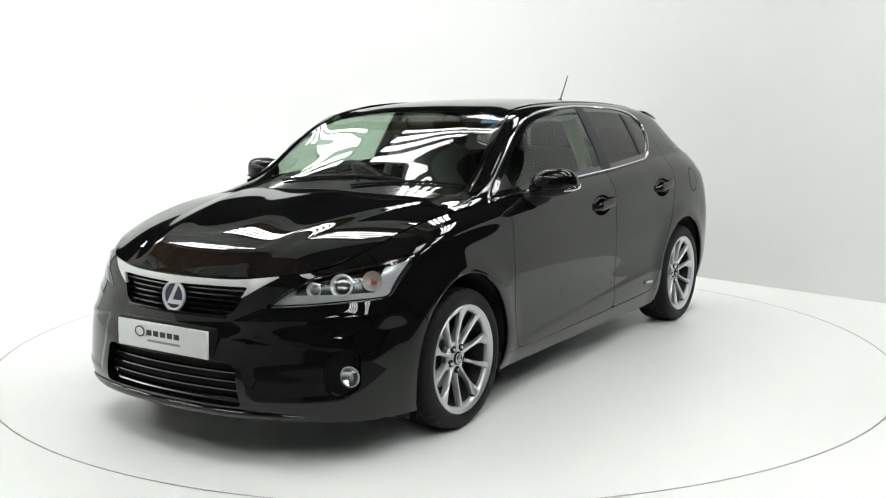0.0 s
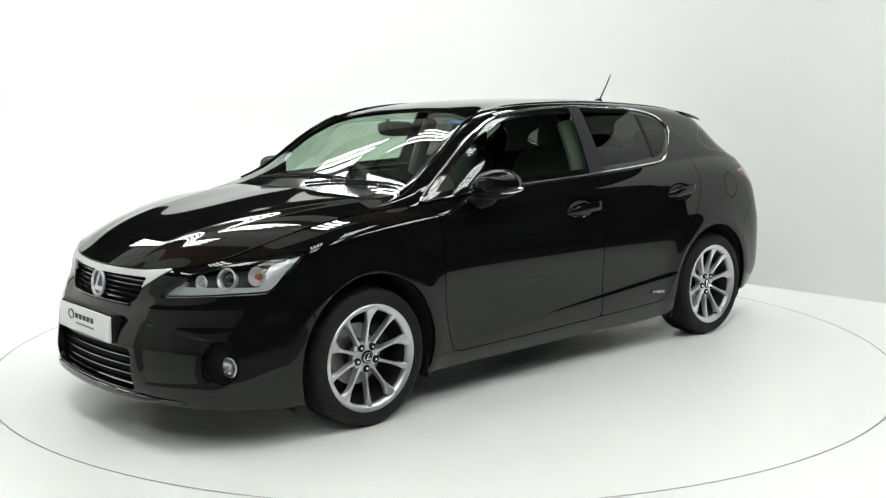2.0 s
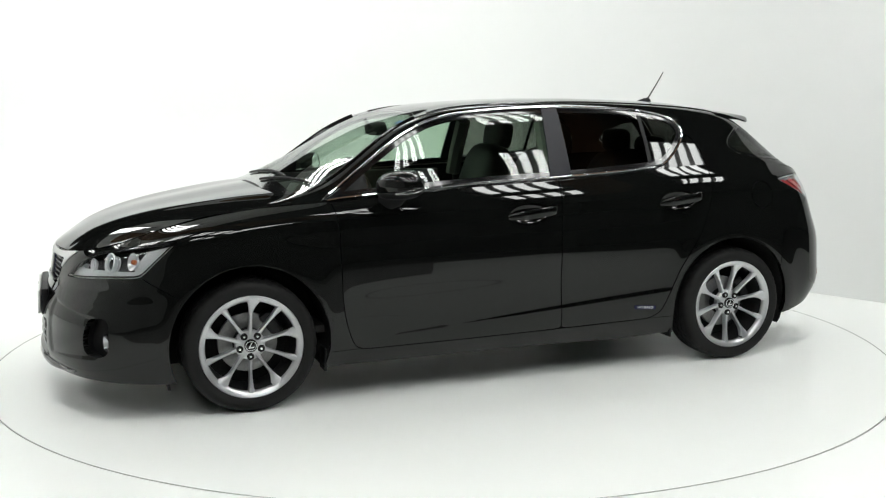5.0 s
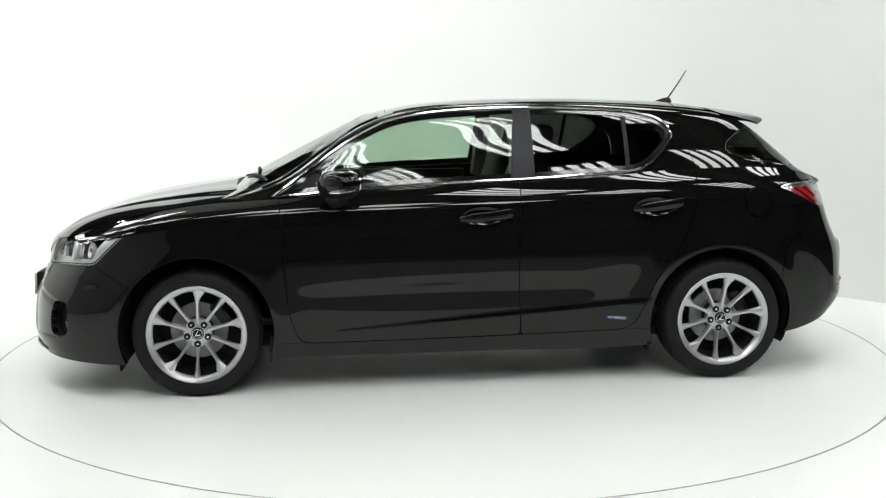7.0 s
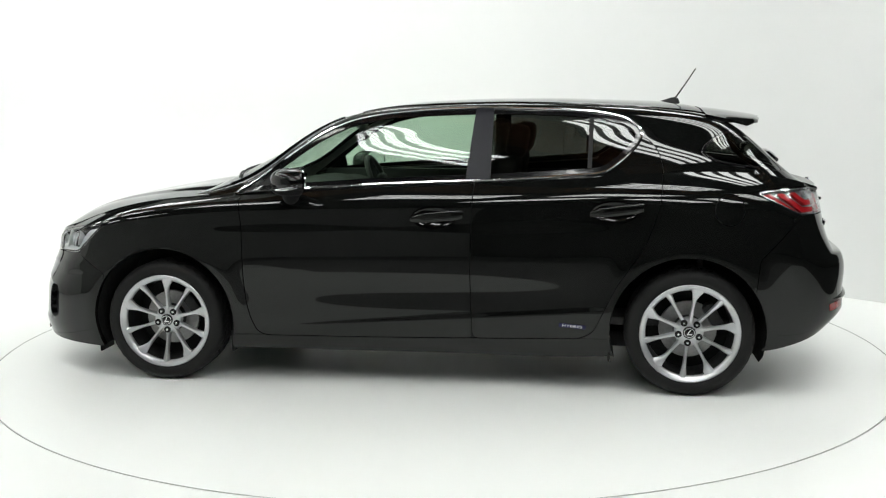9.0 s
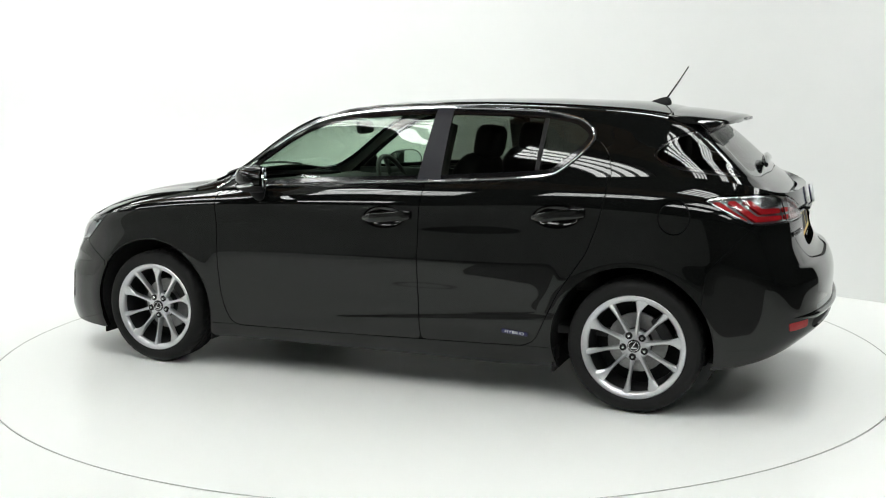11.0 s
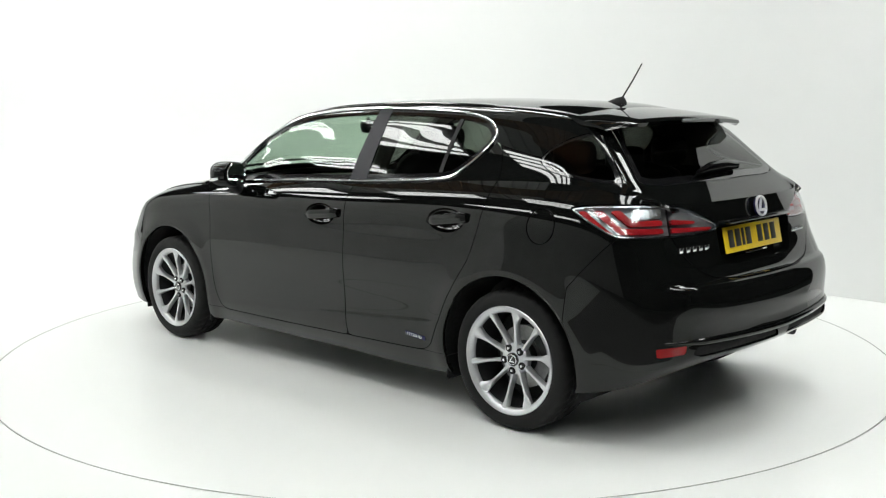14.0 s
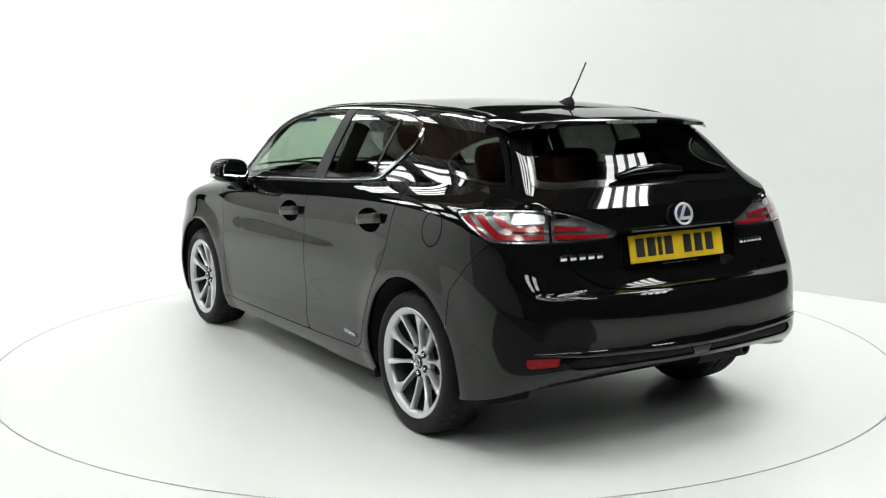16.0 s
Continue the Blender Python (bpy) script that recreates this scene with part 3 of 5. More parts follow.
def on_side(x, z, tree=belt_tree, out=0.0):
    """The point of the left flank at (x, z), moved out by so much."""
    hit, n, _, _ = tree.ray_cast(Vector((x, 2.0, z)), Vector((0, -1, 0)))
    if hit is None:
        hit, n, _, _ = tree.find_nearest(Vector((x, 0.9, z)))
    n = n if n.y > 0 else -n
    return hit + n * out


def on_end(y, z, front, out=0.0):
    hit, n, _, _ = belt_tree.ray_cast(Vector((3.0 if front else -3.0, y, z)), Vector((-1 if front else 1, 0, 0)))
    if hit is None:
        hit, n, _, _ = belt_tree.find_nearest(Vector((2.1 if front else -2.0, y, z)))
    n = n if n.x * (1 if front else -1) > 0 else -n
    return hit + n * out


def on_belt(u, z):
    """Point and outward normal of the belt at that way along it and that height."""
    k = np.clip(np.interp(u, belt_u, np.arange(len(belt_u))), 0, len(belt_u) - 1.001)
    i, f = int(k), k - int(k)
    column = belt_grid[i] * (1 - f) + belt_grid[i + 1] * f
    nor = belt_normals.reshape(belt_grid.shape)
    turned = nor[i] * (1 - f) + nor[i + 1] * f
    at = np.interp(z, column[:, 2], np.arange(len(column)))
    pick = lambda rows: Vector([np.interp(at, np.arange(len(rows)), rows[:, j]) for j in range(3)])
    return pick(column), pick(turned).normalized()


def facing(point, normal, up=(0, 0, 1)):
    """A pose whose z axis points along the normal and whose y axis points up."""
    z = Vector(normal).normalized()
    x = Vector(up).cross(z).normalized()
    y = z.cross(x)
    m = Matrix((x, y, z)).transposed().to_4x4()
    m.translation = point
    return m


def both_sides(name, skin, mat, lip=0.012, offset=0.0, label="", parent=None):
    made = []
    for piece in (skin, skin.mirrored()):
        made.append(part(name, piece.bmesh(lip=lip, offset=offset), mat, parent or car, label))
    return made


def whole(name, skin, mat, lip=0.012, offset=0.0, label=""):
    return part(name, (skin + skin.mirrored()).bmesh(lip=lip, offset=offset, weld=True), mat, car, label)


def side_pair(name, make, mat, parent=None, label=""):
    """A part built for the left side by make(bm), and its mirror image."""
    out = []
    for s in SIDES:
        bm = make(bmesh.new())
        if s < 0:
            bmesh.ops.scale(bm, vec=(1, -1, 1), verts=bm.verts)
            bmesh.ops.reverse_faces(bm, faces=bm.faces)
        out.append(part(name, bm, mat, parent[0 if s > 0 else 1] if parent else car, label))
    return out


# outlines
HEADLAMP = rounded([(.435, .616), (.65, .628), (.78, .637), (.955, .645), (1.080, .799), (.90, .774), (.76, .753), (.62, .731), (.535, .698)], [.01, .1, .1, .03, .008, .1, .1, .1, .05])
TAILLAMP = rounded([(4.370, .974), (4.472, .990), (4.65, .992), (4.825, .988), (4.94, .966), (5.115, .892), (5.095, .868), (5.0, .862), (4.82, .864), (4.57, .868), (4.50, .905)], [.01, .05, .1, .08, .1, .01, .02, .05, .1, .06, .05])
GRILLE = rounded([(-.3, .679), (.237, .685), (.362, .687), (.312, .592), (.275, .574), (.0, .570), (-.3, .572)], [0, .1, .006, .03, .03, .2, 0])
STRIP = rounded([(-.3, .679), (.237, .685), (.360, .687), (.332, .640), (.478, .731), (.307, .710), (-.3, .708)], [0, .1, .01, .01, .004, .15, 0])
LOWER_GRILLE = rounded([(-.3, .402), (.362, .404), (.392, .232), (.1, .236), (-.3, .236)], [0, .03, .03, .1, 0])
FOG = rounded([(.722, .462), (.815, .463), (.838, .429), (.850, .311), (.80, .284), (.723, .300), (.702, .374)], .03)
REFLECTOR = rounded([(4.648, .442), (4.772, .450), (4.764, .416), (4.650, .404)], .008)
DIFFUSER = rounded([(.625, .412), (.60, .440), (.06, .440), (.035, .398), (.58, .396)], .012)
FRONT_DOOR = rounded([(.915, 1.2), (.905, .945), (.881, .807), (.879, .669), (.876, .53), (.866, .418), (.846, .333), (.815, .262), (.770, .244), (.232, .247), (-.266, .255), (-.257, .5), (-.256, .656), (-.264, .906), (-.28, 1.2)], .03)
REAR_DOOR = rounded([(-.28, 1.2), (-.264, .906), (-.256, .656), (-.257, .5), (-.266, .255), (-.6, .262), (-.785, .267), (-.846, .300), (-.872, .356), (-.951, .524), (-1.082, .717), (-1.133, .854), (-1.157, .963), (-1.165, 1.2)], .03)
SILL = [(1.2, -.2), (1.2, .247), (.770, .247), (.232, .247), (-.266, .255), (-.6, .262), (-.785, .267), (-1.2, .275), (-1.2, -.2)]
FRONT_BUMPER = [(-.9, -.2), (-.9, 1.2), (.70, 1.2), (.955, .645), (1.135, .545), (1.135, -.2)]
TAILGATE = rounded([(4.818, 1.3), (4.818, .868), (4.865, .79), (4.94, .722), (5.02, .685), (5.2, .672), (6.6, .672), (6.6, 1.3)], [0, .02, .05, .05, .05, .1, 0, 0])
REAR_BUMPER = [(-1.60, -.2), (-1.595, .52), (-1.61, .66), (-1.80, .868), (-2.6, .9), (-2.6, -.2)]
PLATE_BAY = rounded([(-.6, .886), (.335, .884), (.315, .735), (.25, .722), (-.6, .722)], [0, .02, .03, .03, 0])
FUEL = [(-1.466 + .068 * math.cos(a), .893 + .072 * math.sin(a)) for a in np.linspace(0, 2 * math.pi, 40, endpoint=False)]

rest = belt
for cx, cz in ARCHES:
    _, rest = rest.split(lambda p, w: np.where(p[:, 1] > 0.3, np.hypot(p[:, 0] - cx, p[:, 2] - cz) - ARCH_R, 1.0))
head_lens, rest = rest.split(wrap_field(HEADLAMP, high=2.0), GAP)
tail_lens, rest = rest.split(wrap_field(TAILLAMP, low=4.0), GAP)
strip_skin, rest = rest.split(end_field(STRIP, True), 0.0)
grille_skin, rest = rest.split(end_field(GRILLE, True), 0.0)
low_skin, rest = rest.split(end_field(LOWER_GRILLE, True), 0.0)
fog_skin, rest = rest.split(wrap_field(FOG, high=2.0), 0.0)
reflector_skin, rest = rest.split(wrap_field(REFLECTOR, low=4.0), 0.001)
slot_skin, rest = rest.split(end_field(DIFFUSER, False), 0.0)
fuel_skin, rest = rest.split(side_field(FUEL), 0.0026)
front_door, rest = rest.split(side_field(FRONT_DOOR), GAP)
rear_door, rest = rest.split(side_field(REAR_DOOR), GAP)
CUPS = ((-.080, .846, .110, .054), (-.940, .879, .110, .054))
for x, z, rx, rz in CUPS:
    hole = lambda p, w: np.hypot((p[:, 0] - x) / rx, (p[:, 2] - z) / rz) - 1.0
    front_door = front_door.split(hole)[1]
    rear_door = rear_door.split(hole)[1]
sill, rest = rest.split(side_field(SILL), 0.001)
front_bumper, rest = rest.split(wrap_field(FRONT_BUMPER, high=2.0), GAP * 0.7)
tailgate, rest = rest.split(wrap_field(TAILGATE, low=4.0), GAP)
plate_bay, tailgate = tailgate.split(end_field(PLATE_BAY, False), 0.0)
rear_bumper, rest = rest.split(side_field(REAR_BUMPER, only=lambda p: p[:, 0] < -1.2), GAP * 0.7)
fender, quarter = (side.largest() for side in rest.split(lambda p, w: -p[:, 0], 0.0))


# pieces of bodywork
whole("front_bumper", front_bumper, M_PAINT, 0.03)
fenders = both_sides("fender", fender, M_PAINT, 0.025)
front_doors = both_sides("front_door", front_door, M_PAINT)
rear_doors = both_sides("rear_door", rear_door, M_PAINT)
both_sides("sill", sill, M_PAINT, 0.02)
quarters = both_sides("quarter_panel", quarter, M_PAINT, 0.025)
rear_bumper_ob = whole("rear_bumper", rear_bumper, M_PAINT, 0.03)
tailgate_ob = whole("tailgate", tailgate, M_PAINT, 0.042)
part("plate_recess", (plate_bay + plate_bay.mirrored()).bmesh(offset=-0.040, weld=True), M_PAINT, tailgate_ob)
for panel, sk in zip(quarters, (fuel_skin, fuel_skin.mirrored())):
    if panel is quarters[0]:
        part("fuel_flap", sk.bmesh(lip=0.01), M_PAINT, panel)
    else:
        part("fuel_flap_blank", sk.bmesh(lip=0.0), M_PAINT, panel)

# the dark shell, added as shade behind the gaps, grilles and lamps
shell = belt
for cx, cz in ARCHES:
    _, shell = shell.split(lambda p, w: np.where(p[:, 1] > 0.3, np.hypot(p[:, 0] - cx, p[:, 2] - cz) - ARCH_R - 0.004, 1.0))
for field in (wrap_field(HEADLAMP, 0.012, high=2.0), wrap_field(TAILLAMP, 0.012, low=4.0), wrap_field(FOG, 0.006, high=2.0), end_field(PLATE_BAY, False, 0.01), end_field(GRILLE, True, 0.004), end_field(LOWER_GRILLE, True, 0.004)):
    _, shell = shell.split(field)
for corners in ([(.10, .785), (-.25, .785), (-.25, .908), (.10, .908)], [(-.78, .818), (-1.10, .818), (-1.10, .940), (-.78, .940)]):
    _, shell = shell.split(side_field(corners))
part("inner_shell", (shell + shell.mirrored()).bmesh(offset=-0.0105), M_INNER, car, "dark inner shell that stands for the shade in the panel gaps")


# ---- bonnet ----
inner, _ = bonnet_skin.split(lambda p, w: np.where(w[:, 1] < bonnet_v[-1] / 2, GAP - w[:, 1], -1.0), 0.0)
whole("bonnet", inner, M_PAINT, 0.012)

# ---- cabin: glass, pillars, roof ----
DLO = rounded([(.955, .936), (.860, .995), (.745, 1.079), (.629, 1.163), (.515, 1.238), (.374, 1.304), (.233, 1.334), (.092, 1.348), (-.049, 1.358), (-.275, 1.365), (-.472, 1.362), (-.754, 1.352), (-.894, 1.338), (-1.004, 1.310),
               (-1.058, 1.268), (-1.070, 1.228), (-1.048, 1.190), (-.987, 1.127), (-.905, 1.066), (-.850, 1.053), (-.700, 1.042), (-.36, 1.022), (-.05, 1.011), (.25, .998), (.66, .970), (.86, .953)], .06, 4)
SCREEN = rounded([(1.30, -.4), (1.30, .45), (1.05, .66), (.985, .682), (.70, .622), (.405, .560), (.365, .42), (.345, 0), (.345, -.4)], [0, 0, .03, .02, .1, .03, .06, .1, 0])
REAR_GLASS = rounded([(-1.42, -.4), (-1.42, .39), (-1.50, .440), (-1.755, .590), (-1.785, .47), (-1.802, 0), (-1.802, -.4)], [0, .02, .06, .03, .06, .1, 0])
QUARTER_GLASS = rounded([(-1.340, 1.150), (-1.362, 1.192), (-1.45, 1.247), (-1.525, 1.268), (-1.62, 1.178), (-1.725, 1.066), (-1.64, 1.072), (-1.50, 1.088), (-1.395, 1.112)], [.03, .03, .06, .01, .1, .01, .05, .05, .04])
PLAN = lambda poly, low, high: (lambda p, w: np.where((p[:, 0] > low) & (p[:, 0] < high) & (w[:, 1] > 0.15), polygon_distance(p[:, :2], poly), 1.0))

screen, roof = cabin.split(PLAN(SCREEN, .3, 1.3), 0.0015)
rear_pane, roof = roof.split(PLAN(REAR_GLASS, -1.9, -1.40), 0.0015)
quarter_pane, roof = roof.split(lambda p, w: np.where(w[:, 1] < 0.36, polygon_distance(p[:, [0, 2]], QUARTER_GLASS), 1.0), 0.0015)
windows, roof = roof.split(side_field(DLO), 0.0)
_, roof = roof.split(lambda p, w: p[:, 2] - 0.91, 0.0)
DOOR_FRAME = rounded([(-0.87, .9), (-1.164, .9), (-1.168, 1.08), (-1.140, 1.17), (-1.085, 1.225), (-.9, 1.2)], .03)
HATCH = rounded([(-1.40, -.4), (-1.40, .50), (-1.50, .540), (-1.772, .665), (-2.1, .66), (-2.1, -.4)], [0, .05, .05, .05, 0, 0])
door_frame, roof = roof.split(side_field(DOOR_FRAME), 0.0015)
hatch, roof = roof.split(PLAN(HATCH, -2.2, -1.39), 0.002)
for door, sk in zip(rear_doors, (door_frame, door_frame.mirrored())):
    part("door_frame", sk.bmesh(lip=0.010), M_PAINT, door)
part("hatch_frame", (hatch + hatch.mirrored()).bmesh(lip=0.012, weld=True), M_PAINT, tailgate_ob)
roof_ob = whole("roof", roof, M_PAINT, 0.010)
part("headlining", (roof + roof.mirrored()).bmesh(offset=-0.013), M_HEADLINING, car, "pale grey cloth headlining")

FRIT = 0.022
clear_screen, band = screen.split(lambda p, w: np.where(p[:, 0] > 1.06, 1.0, polygon_distance(p[:, :2], SCREEN) + FRIT), 0.0)
screen_ob = part("windscreen", (clear_screen + clear_screen.mirrored()).bmesh(weld=True), M_SCREEN, car, "pale green laminated windscreen glass")
part("black_border", (band + band.mirrored()).bmesh(weld=True), M_PIANO, screen_ob)
clear_rear, band = rear_pane.split(lambda p, w: polygon_distance(p[:, :2], REAR_GLASS) + 0.03, 0.0)
rear_ob = part("rear_window", (clear_rear + clear_rear.mirrored()).bmesh(weld=True), M_PRIVACY, car, "dark privacy glass rear window")
part("black_border", (band + band.mirrored()).bmesh(weld=True), M_PIANO, rear_ob)
clear_q, band = quarter_pane.split(lambda p, w: polygon_distance(p[:, [0, 2]], QUARTER_GLASS) + 0.012, 0.0)
quarter_glass = both_sides("quarter_window", clear_q, M_PRIVACY, 0.0, label="dark fixed quarter window")
for ob, sk in zip(quarter_glass, (band, band.mirrored())):
    part("black_border", sk.bmesh(), M_PIANO, ob)

# the side windows: panes inside black seals, with the satin black centre pillar between the doors
PILLAR = [(-.214, .9), (-.278, 1.5), (-.352, 1.5), (-.345, .9)]
pillar, panes = windows.split(side_field(PILLAR), 0.0)
inset, seal = panes.split(side_field(DLO, -0.028), 0.0)
front_pane, behind = inset.split(lambda p, w: -0.3 - p[:, 0], 0.0)
corner_pane, front_pane = front_pane.split(side_field([(1.2, .8), (1.2, 1.3), (.735, 1.3), (.705, .8)]), 0.0)
BAR = [(-.802, .9), (-.826, 1.5), (-.846, 1.5), (-.824, .9)]
bar, behind = behind.split(side_field(BAR), 0.0)
rear_glass_main, rear_glass_small = behind.split(lambda p, w: -0.825 - p[:, 0], 0.0)
front_windows = both_sides("door_window", front_pane, M_GLASS, 0.0, parent=None, label="green tinted door window, closed")
rear_windows = both_sides("rear_door_window", rear_glass_main, M_PRIVACY, 0.0, label="dark privacy glass door window")
both_sides("corner_window", rear_glass_small, M_PRIVACY, 0.0, label="dark fixed corner window")
both_sides("mirror_corner", corner_pane, M_PLASTIC, 0.006)
both_sides("window_seal", seal, M_PIANO, 0.008, 0.001)
both_sides("centre_pillar", pillar, M_SATINBLACK, 0.010, 0.003, "satin black centre pillar")
both_sides("divider_bar", bar, M_PLASTIC, 0.01, 0.003)


def spread(line, n):
    """Even points along a polyline."""
    p = np.array(line, float)
    s = np.concatenate([[0], np.cumsum(np.linalg.norm(np.diff(p, axis=0), axis=1))])
    at = np.linspace(0, s[-1], n)
    return [tuple(np.interp(at, s, p[:, k]) for k in range(p.shape[1])) for at in at]


def chrome_line(line, radius, n, out=0.004, tree=cabin_tree, flat=0.7):
    pts = [on_side(x, z, tree, out) for x, z in spread(line, n)]
    return lambda bm: tube(bm, pts, radius, 8, flat, up=(0, 1, 0))


k0 = min(range(len(DLO)), key=lambda i: (DLO[i][0] + .905) ** 2 + (DLO[i][1] - 1.066) ** 2)
side_pair("chrome_window_trim", chrome_line(DLO[:k0 + 1], 0.0085, 110), M_CHROME, label="bright chrome strip over the side windows")
side_pair("chrome_sill_trim", chrome_line(DLO[k0:] + DLO[:1], 0.0095, 90, 0.003), M_CHROME, label="bright chrome strip under the side windows")
# slim bright edge along the screen pillar
side_pair("pillar_trim", lambda bm: tube(bm, [cabin_tree.find_nearest(Vector((x, y, z)))[0] + Vector((0.002, 0.001, 0.003)) for x, y, z in spread([(.985, .690, .99), (.70, .628, 1.18), (.41, .562, 1.315)], 24)], 0.006, 6), M_PIANO)

# roof ditch mouldings
side_pair("roof_moulding", lambda bm: tube(bm, [cabin_tree.ray_cast(Vector((x, y, 2)), Vector((0, 0, -1)))[0] + Vector((0, 0, .001)) for x, y in spread([(.33, .515), (-.2, .52), (-.9, .508), (-1.38, .485)], 40)], 0.006, 6), M_PIANO)


# ---- roof spoiler ----
def spoiler(bm):
    rows = []
    for i in range(49):
        y = -0.56 + 1.12 * i / 48
        k = abs(y) / 0.56
        drop = 0.030 * k ** 2.5 + 0.015 * max(0, k - 0.9) / 0.1
        lead = cabin_tree.ray_cast(Vector((-1.38, max(abs(y) * .93, .002), 2)), Vector((0, 0, -1)))[0]
        tip_x = -1.688 + 0.060 * k ** 2 + 0.05 * max(0, k - 0.86) / 0.14
        th = .034 * (1 - k ** 6) + .008
        fall = lambda x: lead.z + .002 + (1.322 - drop - lead.z) * ((x - lead.x) / (tip_x - lead.x)) ** 1.25
        prof = [(lead.x, fall(lead.x)), (-1.45, fall(-1.45)), (-1.52, fall(-1.52)), (-1.57, fall(-1.57)), (tip_x + 0.02, fall(tip_x + .02)), (tip_x, 1.315 - drop), (tip_x + 0.006, fall(tip_x) - th * .6), (-1.58, fall(-1.58) - th), (-1.52, fall(-1.52) - th * 1.2), (-1.44, fall(-1.44) - .022)]
        pts = spread(prof, 25)
        rows.append([bm.verts.new((x, y, z)) for x, z in pts])
    for a, b in zip(rows, rows[1:]):
        for k in range(len(a) - 1):
            bm.faces.new((a[k], b[k], b[k + 1], a[k + 1]))
    bm.faces.new(rows[0])
    bm.faces.new(rows[-1][::-1])
    bmesh.ops.recalc_face_normals(bm, faces=bm.faces)
    return bm


spoiler_ob = part("roof_spoiler", spoiler(bmesh.new()), M_PAINT, car)
bm = bmesh.new()
for i in range(14):
    box(bm, (-1.683, -0.13 + 0.02 * i, 1.309), (0.012, 0.0185, 0.015), 0.002)
part("brake_light", bm, M_SMOKE, spoiler_ob, "clear high brake light strip")

# ---- aerial ----
aerial = part("aerial_base", lathe(bmesh.new(), [(0.042, 0.0), (0.038, 0.006), (0.024, 0.020), (0.012, 0.030), (0.0, 0.034)], 20, "z"), M_PLASTIC, car)
for v in aerial.data.vertices:
    v.co = Vector((v.co.x * 1.6 - 1.235 - v.co.z * 1.2, v.co.y * 0.62, 1.382 + v.co.z))
part("mast", tube(bmesh.new(), [(-1.275, 0, 1.405), (-1.335, 0, 1.492), (-1.382, 0, 1.566)], [0.0045, 0.0035, 0.003], 8, up=(0, 1, 0)), M_PLASTIC, aerial)
# ---- nose: grilles, lamps, plate ----
part("grille_strip", (strip_skin + strip_skin.mirrored()).bmesh(lip=0.012, offset=0.005, weld=True), M_SILVER, car, "broad satin chrome strip over the grille")


def bars_in(skin_outline, front, zs, inset, mat, name, parent, width, height, depth_out, lean=0.0):
    """Horizontal bars across an opening of the nose, one mesh each."""
    for z in zs:
        ys = np.linspace(-0.5, 0.5, 201)
        ok = [y for y in ys if polygon_distance(np.array([[abs(y), z]]), skin_outline)[0] < -0.001]
        if len(ok) < 4:
            continue
        pts = [on_end(abs(y), z, front, 0) * 1.0 for y in ok[::4] + [ok[-1]]]
        pts = [Vector((p.x - inset, y, z)) for p, y in zip(pts, ok[::4] + [ok[-1]])]
        bm = bmesh.new()
        rings = []
        for p in pts:
            rings.append([bm.verts.new(p + Vector((a, 0, b))) for a, b in ((depth_out, height * .35), (depth_out - .004, height * .5), (-width, height * .2), (-width, -height * .5), (depth_out - .003, -height * .5))])
        for r, q in zip(rings, rings[1:]):
            for k in range(5):
                bm.faces.new((r[k], r[(k + 1) % 5], q[(k + 1) % 5], q[k]))
        bm.faces.new(rings[0][::-1])
        bm.faces.new(rings[-1])
        bmesh.ops.recalc_face_normals(bm, faces=bm.faces)
        part(name, bm, mat, parent)


grille_ob = part("upper_grille", (grille_skin + grille_skin.mirrored()).bmesh(offset=-0.035, weld=True), M_INNER, car, "black upper grille with slim bars")
bars_in(GRILLE, True, [.588 + .0205 * i for i in range(5)], 0.012, M_PIANO, "slat", grille_ob, 0.02, 0.0085, 0.006)
low_ob = part("lower_grille", (low_skin + low_skin.mirrored()).bmesh(offset=-0.045, weld=True), M_INNER, car, "black lower grille with broad bars")
bars_in(LOWER_GRILLE, True, [.262 + .034 * i for i in range(4)], 0.022, M_PIANO, "slat", low_ob, 0.025, 0.0075, 0.004)
# walls of the openings
for outline, depth, nm in ((GRILLE, 0.04, "grille_surround"), (LOWER_GRILLE, 0.05, "lower_surround")):
    bm = bmesh.new()
    ring = [(y, z) for y, z in outline if y > -0.01]
    ring = [(max(y, 0.0), z) for y, z in ring]
    loop = ring + [(-y, z) for y, z in ring[::-1]]
    a = [bm.verts.new(Vector((on_end(abs(y), z, True).x + 0.001, y, z))) for y, z in loop]
    b = [bm.verts.new(v.co - Vector((depth, 0, 0))) for v in a]
    for i in range(len(a) - 1):
        bm.faces.new((a[i], a[i + 1], b[i + 1], b[i]))
    part(nm, bm, M_PIANO, car)
# glossy splitter along the lower edge
lip_pts = [on_belt(u, .205)[0] + Vector((.004, 0, 0)) for u in np.linspace(0, .66, 34)]
part("splitter", tube(bmesh.new(), [Vector((p.x, -p.y, p.z)) for p in lip_pts[:0:-1]] + lip_pts, [.004 + .012 * min(1, 6 * min(i, 66 - i) / 66) for i in range(67)], 10, 0.9), M_PIANO, car)
# bright edge under the upper grille
low_line = [(y, .5735 - .002 * (1 - abs(y) / .28)) for y in np.linspace(-.28, .28, 41)]
part("grille_lower_edge", tube(bmesh.new(), [on_end(abs(y), z - .004, True, .002) * 1.0 if y >= 0 else Vector((on_end(abs(y), z - .004, True, .002).x, y, z - .004)) for y, z in low_line], 0.006, 6), M_PIANO, car)


